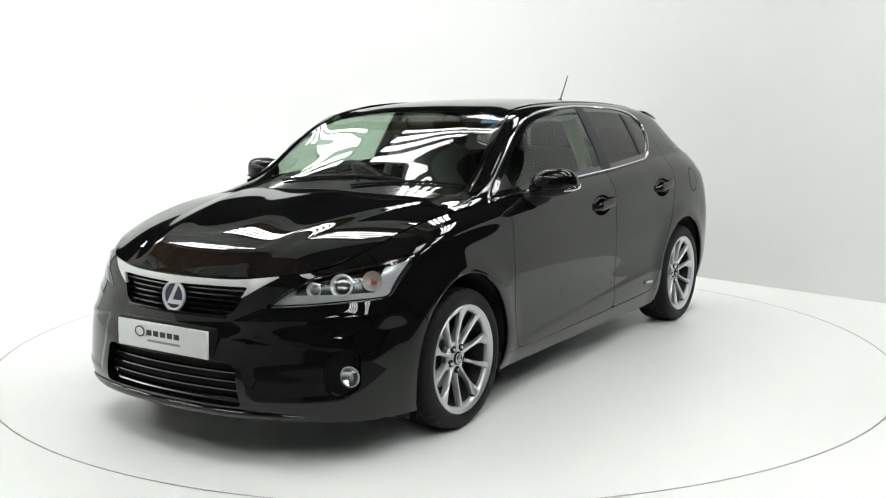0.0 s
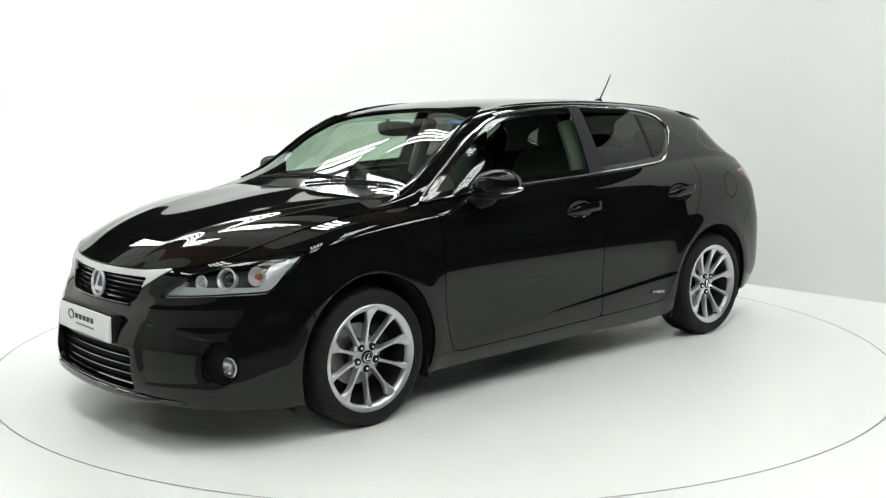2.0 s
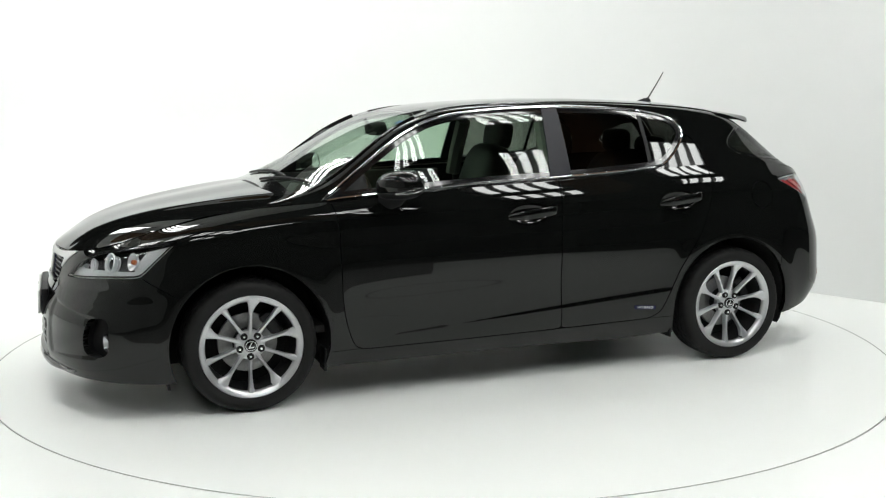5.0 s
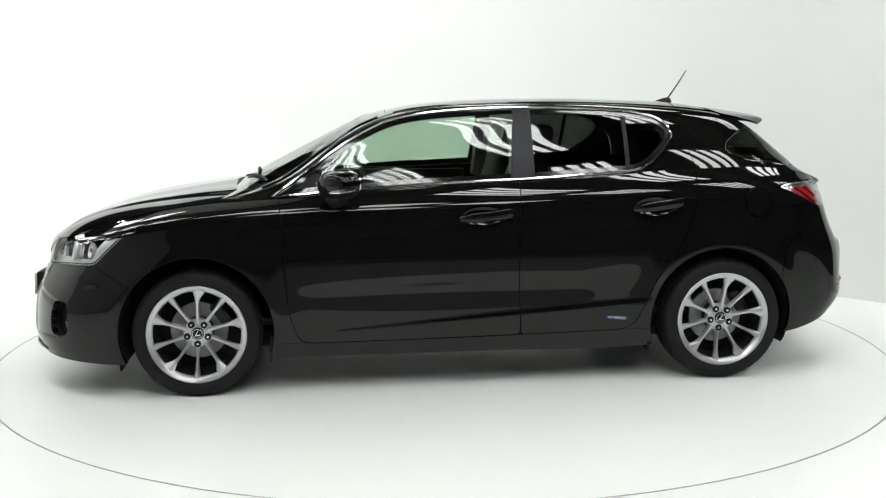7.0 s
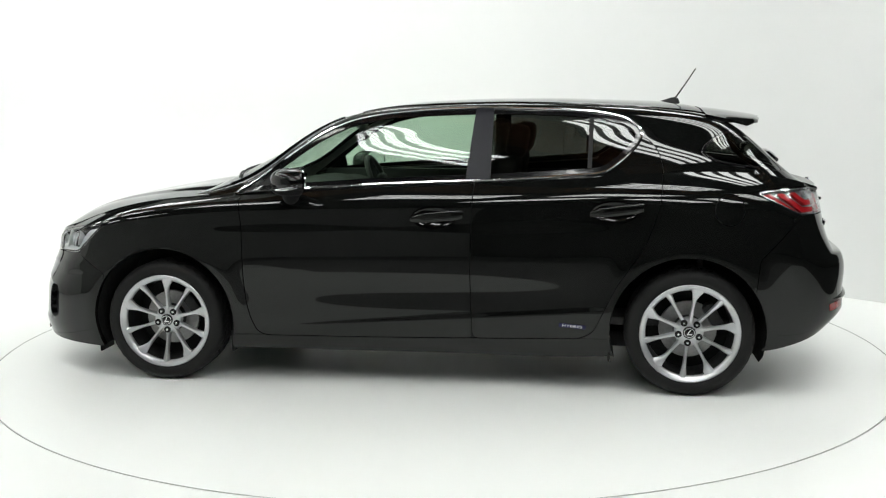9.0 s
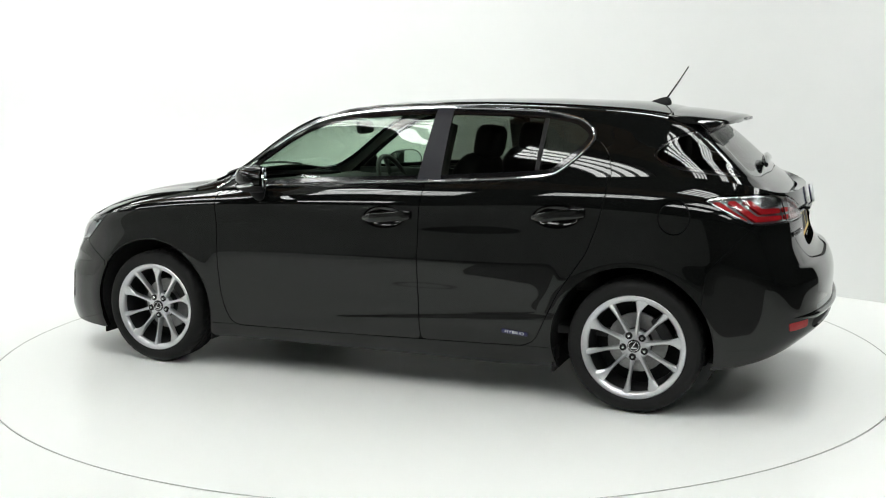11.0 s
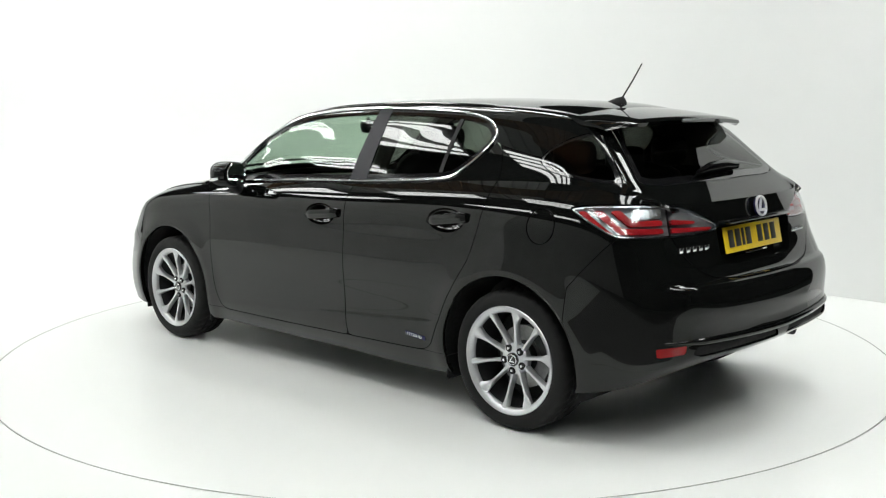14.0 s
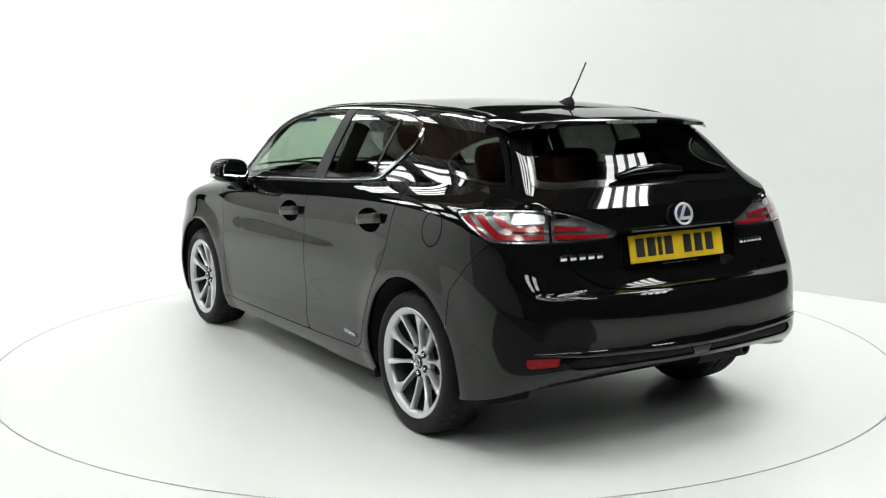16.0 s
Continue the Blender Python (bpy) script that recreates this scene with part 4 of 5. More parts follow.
def emblem(name, centre, tilt, radius, tall, parent, backing):
    """A round badge: a bright ring, a coloured field and a slanting stroke."""
    place = Matrix.Translation(centre) @ tilt
    bm = lathe(bmesh.new(), [(0.0, 0.0), (radius, 0.0), (radius, 0.008), (0.0, 0.010)], 40, "z")
    bmesh.ops.scale(bm, vec=(1, tall, 1), verts=bm.verts)
    bmesh.ops.transform(bm, matrix=place, verts=bm.verts)
    badge = part(name, bm, backing, parent)
    ring = [(radius * .95 * math.cos(a), radius * .95 * tall * math.sin(a), 0.012) for a in np.linspace(0, 2 * math.pi, 48, endpoint=False)]
    part("ring", tube(bmesh.new(), [place @ Vector(p) for p in ring], radius * 0.11, 8, closed=True, up=place.to_3x3() @ Vector((0, 0, 1))), M_SILVER, badge)
    stroke = [(.10, .80), (.36, .80), (-.14, -.26), (.70, -.26), (.60, -.56), (-.60, -.56)]
    part("stroke", prism(bmesh.new(), [(x * radius, y * radius * tall) for x, y in stroke], 0.005, place @ Matrix.Translation((0, 0, 0.009))), M_SILVER, badge, smooth=False)
    return badge


FRONT_TILT = facing((0, 0, 0), (1, 0, 0.12)).to_3x3().to_4x4()
emblem("front_emblem", (2.111, 0, 0.626), FRONT_TILT, 0.062, 0.95, car, M_BLUE)

# plate and its holder
plate = part("front_plate", box(bmesh.new(), (2.193, 0, 0.468), (0.012, 0.52, 0.111), 0.004, pose(0, 0, 0, 0, -2, 0)), M_WHITEPLATE, car, "plain white show plate with a printed mark")
part("plate_holder", box(bmesh.new(), (2.166, 0, 0.470), (0.035, 0.545, 0.125), 0.010, pose(0, 0, 0, 0, -2, 0)), M_PLASTIC, car)


def plate_mark(name, ys, z0, z1, mat, x):
    for y0, y1 in ys:
        part(name, box(bmesh.new(), (x, (y0 + y1) / 2, (z0 + z1) / 2), (0.003, abs(y1 - y0), z1 - z0), 0.0008), mat, plate)


M_GREYINK = material("grey_ink", (0.25, 0.25, 0.25), 0.5, grain=0.1, grain_scale=200)
plate_mark("printed_bar", [(-.085 + .040 * k, -.085 + .040 * k + .030) for k in range(5)], .470, .492, M_INK, 2.1990)
plate_mark("small_printed_bar", [(-.080, .110)], .444, .454, M_GREYINK, 2.1990)
ring = [(2.1995, -.125 + .026 * math.cos(a), .482 + .020 * math.sin(a)) for a in np.linspace(0, 2 * math.pi, 32, endpoint=False)]
part("printed_ring", tube(bmesh.new(), ring, 0.0028, 6, closed=True, up=(1, 0, 0)), M_INK, plate)


# ---- headlamps ----
def lamp_cup(bm, u, z, radius, depth, sink, profile):
    p, n = on_belt(u, z)
    n = (n + Vector((0.9, 0, 0))).normalized()
    lathe(bm, profile, 32, "z")
    bmesh.ops.transform(bm, matrix=facing(p - n * sink, n), verts=bm.verts)
    return bm


heads = both_sides("headlamp", head_lens.split(wrap_field(HEADLAMP, 0.05, high=2.0))[0], M_LENS, 0.0, 0.0, "clear headlamp lens over a chrome and black lamp")
for ob, sk in zip(heads, (head_lens, head_lens.mirrored())):
    part("housing", sk.bmesh(offset=-0.050), M_DARKLAMP, ob)
    part("lens_rim", sk.split(lambda p, w: -polygon_distance(np.stack([w[:, 0], p[:, 2]], axis=1), HEADLAMP) - 0.008, 0)[0].bmesh(offset=0.0008, lip=0.004), M_PIANO, ob)
    low, _ = sk.split(lambda p, w: p[:, 2] - 0.662 - 0.02 * (w[:, 0] - .43), 0)
    part("lower_reflector", low.bmesh(offset=-0.022, lip=0.02), M_SILVER, ob, "silver lower reflector strip")
    tip, _ = sk.split(lambda p, w: w[:, 0] - 0.53, 0)
    part("inner_reflector", tip.bmesh(offset=-0.03, lip=0.02), M_SILVER, ob)
    end, _ = sk.split(wrap_field([(.895, .655), (.955, .650), (1.062, .792), (.925, .768)]), 0)
    part("side_reflector", end.bmesh(offset=-0.028, lip=0.02), M_SILVER, ob)
side_pair("projector_ring", lambda bm: lamp_cup(bm, .735, .700, 0, 0, .034, [(.036, .000), (.044, .010), (.047, .016), (.044, .020), (.036, .012), (.034, -.02)]), M_SILVER, heads, "chrome projector ring")
side_pair("projector", lambda bm: lamp_cup(bm, .735, .700, 0, 0, .045, [(.035, .0), (.033, .010), (.026, .018), (.014, .024), (.0, .026)]), M_PIANO, heads)
side_pair("small_ring", lambda bm: lamp_cup(bm, .610, .684, 0, 0, .038, [(.022, .000), (.029, .012), (.031, .015), (.028, .018), (.020, .004)]), M_SILVER, heads)
side_pair("small_reflector", lambda bm: lamp_cup(bm, .610, .684, 0, 0, .040, [(.021, .004), (.014, -.006), (.0, -.010)]), M_SATIN, heads)
side_pair("indicator_bowl", lambda bm: lamp_cup(bm, .868, .712, 0, 0, .034, [(.040, .014), (.034, .0), (.018, -.012), (.0, -.016)]), M_SILVER, heads)
side_pair("indicator_bulb", lambda bm: lamp_cup(bm, .868, .712, 0, 0, .036, [(.0, .020), (.009, .017), (.012, .006), (.012, -.008), (.0, -.010)]), M_AMBER, heads, "amber indicator bulb")

# ---- fog lamps in their recesses ----
bays = both_sides("fog_lamp_recess", fog_skin, M_PLASTIC, 0.0, -0.055)


def fog_wall(bm):
    a = []
    for u, z in FOG:
        p, n = on_belt(u, z)
        a.append((bm.verts.new(p), bm.verts.new(p - n * 0.058)))
    for (p, q), (r, s) in zip(a, a[1:] + a[:1]):
        bm.faces.new((p, r, s, q))
    return bm


def fog_lamp(bm, profile):
    p, n = on_belt(.792, .352)
    n = (n + Vector((2.2, 0, 0))).normalized()
    lathe(bm, profile, 28, "z")
    bmesh.ops.transform(bm, matrix=facing(p - n * 0.046, n), verts=bm.verts)
    return bm


side_pair("recess_wall", fog_wall, M_PLASTIC, bays)
side_pair("fog_lamp_bowl", lambda bm: fog_lamp(bm, [(.0, -.006), (.022, .0), (.036, .014), (.042, .014), (.042, -.01)]), M_SATIN, bays)
side_pair("fog_lamp_lens", lambda bm: fog_lamp(bm, [(.037, .013), (.030, .020), (.016, .025), (.0, .027)]), M_LENS, bays, "clear round fog lamp")
# ---- tail: lamps, plate, badges, bumper details ----
STRIPES = (
    [(4.405, .966), (4.445, .970), (4.570, .880), (4.545, .874), (4.515, .882)],
    [(4.475, .972), (4.520, .974), (4.610, .906), (4.796, .901), (4.796, .880), (4.595, .882)],
    [(4.555, .974), (4.600, .976), (4.655, .936), (4.796, .932), (4.796, .911), (4.640, .914)],
    [(4.838, .932), (4.985, .918), (4.975, .907), (4.838, .911)],
    [(4.838, .900), (5.085, .886), (5.070, .873), (4.838, .879)],
)
lamps = both_sides("tail_lamp", tail_lens, M_LENS, 0.006, 0.001, "tail lamp with red stripes under a clear lens")
SPLIT = lambda p, w: np.abs(w[:, 0] - 4.817) - 0.007
for ob, flip in zip(lamps, (False, True)):
    turned = (lambda sk: sk.mirrored()) if flip else (lambda sk: sk)
    part("lamp_housing", turned(tail_lens).bmesh(offset=-0.026), M_SMOKE, ob)
    gap_skin, _ = tail_lens.split(SPLIT)
    part("lamp_joint", turned(gap_skin).bmesh(offset=-0.002), M_PIANO, ob)
    rim = tail_lens.split(lambda p, w: -polygon_distance(np.stack([w[:, 0], p[:, 2]], axis=1), TAILLAMP) - 0.007, 0)[0]
    part("lamp_rim", turned(rim).bmesh(offset=-0.006, lip=0.02), M_SATIN, ob)
    for outline in STRIPES:
        piece, _ = tail_lens.split(wrap_field(rounded(outline, .006), low=4.0))
        part("red_stripe", turned(piece).bmesh(offset=-0.010, lip=0.014), M_RED, ob)
    grid_skin, _ = tail_lens.split(wrap_field([(4.66, .942), (4.80, .940), (4.80, .978), (4.66, .980)], low=4.0))
    part("indicator_reflector", turned(grid_skin).bmesh(offset=-0.014, lip=0.012), M_SATIN, ob)

both_sides("rear_reflector", reflector_skin, M_REFLECTOR, 0.006, 0.001, "red rear reflector")
slot_ob = both_sides("diffuser_slot", slot_skin, M_PLASTIC, 0.0, -0.03)


def slot_wall(bm):
    a = []
    for y, z in DIFFUSER:
        p = on_end(y, z, False)
        a.append((bm.verts.new(p), bm.verts.new(p + Vector((0.035, 0, 0)))))
    for (p, q), (r, s) in zip(a, a[1:] + a[:1]):
        bm.faces.new((p, r, s, q))
    return bm


side_pair("slot_wall", slot_wall, M_PAINT, slot_ob)


# the ledge that runs round the lower bumper over the slots, and the brace between the slots
def lower_lip(bm):
    pts = []
    for u in np.linspace(4.66, belt_u[-1], 60):
        k = (u - 4.66) / (belt_u[-1] - 4.66)
        p, n = on_belt(u, .462 - .016 * k)
        pts.append(p + n * (0.006 * min(1, 8 * k) - .004))
    full = pts + [Vector((p.x, -p.y, p.z)) for p in pts[-2::-1]]
    return tube(bm, full, [0.003 + 0.011 * min(1, 8 * min(i, len(full) - 1 - i) / len(full)) for i in range(len(full))], 10, 0.8)


part("bumper_ledge", lower_lip(bmesh.new()), M_PAINT, rear_bumper_ob)
part("bumper_underside", box(bmesh.new(), (-1.84, 0, .392), (.30, 1.06, .03), .01), M_PLASTIC, rear_bumper_ob)
part("exhaust_pipe", lathe(bmesh.new(), [(.020, -.1), (.030, -.1), (.030, .1), (.026, .1), (.026, -.1)], 20, "x", (-1.89, -.40, .338)), M_DARKSTEEL, car)

# plate: bars stand for its characters
rear_plate = part("rear_plate", box(bmesh.new(), (-1.963, 0, .816), (.006, .52, .112), .002, pose(0, 0, 0, 0, 12, 0)), M_YELLOW, tailgate_ob, "yellow rear number plate with dark bars")
PLATE_POSE = pose(-1.963, 0, .816, 0, 12, 0)
for y in (.205, .145, .098, .050, -.055, -.118, -.181):
    w = .022 if y in (.098,) else .044
    bm = box(bmesh.new(), (-.0042, y, .004), (.002, w, .074), .0006)
    bmesh.ops.transform(bm, matrix=PLATE_POSE, verts=bm.verts)
    part("plate_bar", bm, M_INK, rear_plate)
bm = box(bmesh.new(), (-.0042, .0, -.066), (.002, .20, .006), .0006)
bmesh.ops.transform(bm, matrix=PLATE_POSE, verts=bm.verts)
part("maker_bar", bm, M_CHROME, rear_plate)
emblem("rear_emblem", (-1.984, 0, .944), facing((0, 0, 0), (-1, 0, .20)).to_3x3().to_4x4(), 0.047, 0.92, tailgate_ob, M_BLUE)
for k in range(5):
    y = .588 - .040 * k
    part("badge_bar", box(bmesh.new(), on_end(y - .010, .808, False, .003), (.006, .031, .022), .002), M_CHROME, tailgate_ob)
for k in range(6):
    y = -.365 - .026 * k
    p = on_end(abs(y), .806, False, .003)
    part("badge_bar", box(bmesh.new(), (p.x, y, p.z), (.006, .018, .018), .002), M_CHROME, tailgate_ob)
# handle recess under the emblem, bright corners beside the plate
part("tailgate_handle", box(bmesh.new(), (-1.985, 0, .898), (.03, .56, .016), .006), M_PIANO, tailgate_ob)

# rear wiper
wiper = part("rear_wiper", tube(bmesh.new(), [cabin_tree.find_nearest(Vector((x, abs(y), z)))[0] * 1.0 + Vector((-.022, 0 if y >= 0 else -2 * abs(y), .012)) for x, y, z in ((-1.77, .18, 1.08), (-1.755, .06, 1.092), (-1.748, -.08, 1.098), (-1.752, -.20, 1.094))], [.012, .025, .028, .018], 10, 0.8), M_PIANO, car)
# ---- flanks: handles, mirrors, badge, wheel wells ----
def cup(bm, x, z, rx, rz, depth=0.030):
    """A bowl sunk into the door behind the handle."""
    steps, rings = 28, []
    for j in range(6):
        k = j / 5
        ring = []
        for i in range(steps):
            a = 2 * math.pi * i / steps
            p = on_side(x + rx * (1 - .75 * k * k) * math.cos(a), z + rz * (1 - .75 * k * k) * math.sin(a), belt_tree, 0.0)
            ring.append(bm.verts.new(p - Vector((0, depth * k ** .7, 0))))
        rings.append(ring)
    for r, q in zip(rings, rings[1:]):
        for i in range(steps):
            bm.faces.new((r[i], r[(i + 1) % steps], q[(i + 1) % steps], q[i]))
    bm.faces.new(rings[-1])
    bmesh.ops.recalc_face_normals(bm, faces=bm.faces)
    return bm


def grip(bm, x0, z0, x1, z1):
    """A flat-faced bar with eased edges, narrow at its front end."""
    rings = []
    for i in range(15):
        k = i / 14
        p = on_side(x0 + (x1 - x0) * k, z0 + (z1 - z0) * k, belt_tree, 0.004 + 0.026 * min(1, 5 * k, 6 * (1 - k) + .45))
        h = (0.014 + 0.010 * min(1, 3.5 * k)) * (0.86 if i in (0, 14) else 1)
        prof = [(0, -h + .006), (.0012, 0), (0, h - .006), (-.003, h - .0015), (-.008, h), (-.016, h - .003), (-.016, -h + .003), (-.008, -h), (-.003, -h + .0015)]
        rings.append([bm.verts.new(p + Vector((0, o, z))) for o, z in prof])
    n = len(rings[0])
    for r, q in zip(rings, rings[1:]):
        for j in range(n):
            bm.faces.new((r[j], r[(j + 1) % n], q[(j + 1) % n], q[j]))
    bm.faces.new(rings[0])
    bm.faces.new(rings[-1][::-1])
    bmesh.ops.recalc_face_normals(bm, faces=bm.faces)
    return bm


for doors, (cx, cz), (x0, z0, x1, z1) in ((front_doors, (-.080, .846), (.034, .836, -.222, .860)), (rear_doors, (-.940, .879), (-.826, .870, -1.072, .898))):
    cups = side_pair("handle_cup", lambda bm: cup(bm, cx, cz, .112, .056, .042), M_PAINT, doors)
    side_pair("door_handle", lambda bm: grip(bm, x0, z0, x1, z1), M_PAINT, doors)


def mirror_cap(bm, grow=1.0, top=True):
    bmesh.ops.create_uvsphere(bm, u_segments=32, v_segments=20, radius=1)
    for v in bm.verts:
        x, y, z = v.co
        f = 1 / max((abs(x) ** 2.8 + abs(y) ** 2.8 + abs(z) ** 2.8) ** (1 / 2.8), 1e-6)
        x, y, z = x * f, y * f, z * f
        x = max(x, -.42)
        v.co = Vector((x * .100 * (1 - .25 * max(0, y)), y * .116 * (1 - .10 * z), z * (.070 if z < 0 else .066) * (1 - .22 * max(0, y) ** 2) + .010 * y))
    bmesh.ops.transform(bm, matrix=pose(.60, .925, 1.020, 0, 0, 27), verts=bm.verts)
    return bm


def mirror_lower(bm):
    mirror_cap(bm)
    for v in bm.verts:
        v.co.z = min(v.co.z, .982 + .10 * (v.co.y - .925))
    bmesh.ops.scale(bm, vec=(1.012, 1.012, 1.004), space=Matrix.Translation((-.6, -.925, -1.02)), verts=bm.verts)
    return bm


mirrors = side_pair("door_mirror", mirror_cap, M_PAINT, label="gloss black door mirror with a clear indicator strip")
side_pair("lower_cover", mirror_lower, M_PLASTIC, mirrors)
side_pair("mirror_foot", lambda bm: tube(bm, [(.66, .80, .925), (.64, .835, .93), (.62, .88, .950), (.61, .90, .985)], [.026, .028, .034, .040], 12, 1.35, up=(0, 1, 0)), M_PLASTIC, mirrors)
side_pair("indicator_strip", lambda bm: tube(bm, [(0.6569, 1.0054, 0.985), (0.6128, 1.0349, 0.99), (0.5695, 1.042, 0.997), (0.5405, 1.0342, 1.003)], [.005, .009, .010, .007], 8, .6), M_CHROME, mirrors, "clear indicator strip")
side_pair("mirror_glass", lambda bm: lathe(bm, [(.0, .0), (1.0, .0), (1.0, -.004)], 32, "x") and (bmesh.ops.transform(bm, matrix=pose(.5615, .905, 1.022, 0, 0, 27) @ Matrix.Diagonal((1, .102, .060, 1)), verts=bm.verts), bm)[1], M_MIRROR, mirrors)

# lettered badge on the rear doors, which can be read
def text_mesh(words, size, depth):
    cu = bpy.data.curves.new("lettering", "FONT")
    cu.body, cu.size, cu.extrude, cu.align_x, cu.align_y = words, size, depth, "CENTER", "CENTER"
    cu.space_character = 1.15
    ob = new("lettering", cu)
    me = bpy.data.meshes.new_from_object(ob.evaluated_get(bpy.context.evaluated_depsgraph_get()))
    bpy.data.objects.remove(ob)
    return me


lettering = text_mesh("HYBRID", 0.0235, 0.0010)
lettering.materials.clear()
lettering.materials.append(M_CHROME)
for s, door in zip(SIDES, rear_doors):
    p = on_side(-.748, .330, belt_tree, .0025)
    plaque = part("badge_plaque", box(bmesh.new(), (p.x, s * p.y, p.z), (.128, .003, .019), .001, pose(0, 0, 0, 0, -5 , 0)), M_BLUE, door)
    ob = new("lettering", lettering)
    ob.parent = plaque
    ob.matrix_basis = Matrix.Translation((p.x, s * (p.y + .003), p.z)) @ pose(0, 0, 0, 0, -5, 0) @ pose(0, 0, 0, 90, 0, 180 if s > 0 else 0) @ Matrix.Diagonal((1.05, .8, 1, 1))


# wheel wells and underside
def well(bm, cx, cz):
    rows = []
    for i in range(31):
        a = radians(-25 + 230 * i / 30)
        x, z = cx + (ARCH_R + .006) * math.cos(a), cz + (ARCH_R + .006) * math.sin(a)
        y = on_side(x, max(z, .19), belt_tree).y - .012
        rows.append([bm.verts.new((x, yy, max(z, .17))) for yy in (y, y - .05, .50)])
    for r, q in zip(rows, rows[1:]):
        for k in range(2):
            bm.faces.new((r[k], q[k], q[k + 1], r[k + 1]))
    bm.faces.new([r[-1] for r in rows])
    return bm


for cx, cz in ARCHES:
    side_pair("wheel_well", lambda bm: well(bm, cx, cz), M_INNER, label="dark wheel well liner")


def arch_lip(bm, cx, cz):
    pts = []
    for i in range(61):
        a = radians(-16 + 212 * i / 60)
        x, z = cx + (ARCH_R + .002) * math.cos(a), cz + (ARCH_R + .002) * math.sin(a)
        if z > .20:
            pts.append(on_side(x, z, belt_tree, -.004))
    return tube(bm, pts, .0055, 6, up=(0, 1, 0))


for (cx, cz), panels in zip(ARCHES, (fenders, quarters)):
    side_pair("arch_lip", lambda bm: arch_lip(bm, cx, cz), M_PAINT, panels)
part("underbody", box(bmesh.new(), (0, 0, .225), (3.2, 1.30, .09), .03), M_INNER, car, "dark underbody pan")
part("nose_underside", box(bmesh.new(), (1.80, 0, .235), (.34, 1.10, .04), .02), M_PLASTIC, car)
for x in (.955, -.925):
    side_pair("mud_guard", lambda bm: box(bm, (x, .79, .205), (.012, .10, .11), .004), M_PLASTIC)
side_pair("air_deflector", lambda bm: box(bm, (1.665, .76, .165), (.012, .14, .07), .004), M_PLASTIC)

# front wipers
for s, (a, b, c) in (("wiper", ((1.07, -.36, .0), (1.03, .05, .0), (1.02, .36, .0))), ("wiper", ((1.10, .10, 0), (1.02, .42, 0), (.96, .63, 0)))):
    pts = []
    for x, y, _ in spread([a, b, c], 14):
        q = cabin_tree.ray_cast(Vector((x, abs(y), 2)), Vector((0, 0, -1)))[0]
        pts.append(Vector((q.x, y, q.z + .009)))
    w = part("front_wiper", tube(bmesh.new(), pts, [.006] + [.0065] * 12 + [.004], 8, .8), M_PLASTIC, car)
part("scuttle", tube(bmesh.new(), [Vector((1.135 - .30 * y * y, y, .972 - .058 * abs(y) ** 1.6)) for y in np.linspace(-.70, .70, 41)], .014, 10, 1.8), M_PLASTIC, car)
part("tax_sticker", box(bmesh.new(), cabin_tree.find_nearest(Vector((.462, .49, 1.31)))[0] - Vector((0, 0, .006)), (.035, .095, .002), .0, pose(0, 0, 0, 0, 26, 0)), M_STICKER, screen_ob, "small blue windscreen sticker")
# ---- wheels: y = 0 is the outer face, pointing to +y ----
HUB_Z = 0.3045


def tyre_mesh(bm):
    steps = 216
    half = [(.232, -.006), (.246, .002), (.262, .007), (.280, .006), (.294, .000), (.3035, -.010), (.3085, -.022), (.3105, -.040)]
    tread = [(.3115, -.058), (.3060, -.060), (.3060, -.067), (.3118, -.069), (.3122, -.096), (.3060, -.098), (.3060, -.106), (.3122, -.108)]
    prof = half + tread
    other = [(r, -.208 - o) for r, o in prof[::-1]]
    rings = []
    for j, (r, o) in enumerate(prof + other):
        ring = []
        for i in range(steps):
            a = 2 * math.pi * i / steps
            cut = .0055 if ((i + j) % 6 == 0 and .3025 < r and r != .3060) else 0
            ring.append(bm.verts.new(((r - cut) * math.cos(a), o, (r - cut) * math.sin(a))))
        rings.append(ring)
    for a, b in zip(rings, rings[1:] + rings[:1]):
        for i in range(steps):
            bm.faces.new((a[i], a[(i + 1) % steps], b[(i + 1) % steps], b[i]))
    bmesh.ops.recalc_face_normals(bm, faces=bm.faces)
    return bm


def spoke(bm, angle, broad):
    """A spoke from the hub out to the rim, ridged, flaring where it meets the rim."""
    rows = []
    for i in range(10):
        k = i / 9
        r = .040 + .190 * k
        w = .0135 - .0060 * math.sin(math.pi * min(1, k * 1.15)) + (.026 if broad else .004) * max(0, (k - .62) / .38) ** 1.8
        y = -.040 + .036 * k ** 1.4
        d = .036 - .012 * k
        skew = (.016 if broad else 0.0) * max(0, (k - .62) / .38) ** 1.8
        rows.append([(r, skew + s * w, y + o) for s, o in ((-1, -.007), (-.55, 0), (.55, 0), (1, -.007), (.9, -d), (-.9, -d))])
    c, s = math.cos(angle), math.sin(angle)
    rings = [[bm.verts.new((r * c - t * s, y, r * s + t * c)) for r, t, y in row] for row in rows]
    for a, b in zip(rings, rings[1:]):
        for k in range(6):
            bm.faces.new((a[k], a[(k + 1) % 6], b[(k + 1) % 6], b[k]))
    bm.faces.new(rings[0])
    bm.faces.new(rings[-1][::-1])
    bmesh.ops.recalc_face_normals(bm, faces=bm.faces)
    return bm


def shared(name, me, parent, label=""):
    ob = new(name, me)
    ob.parent = parent
    return tagged(ob, label)


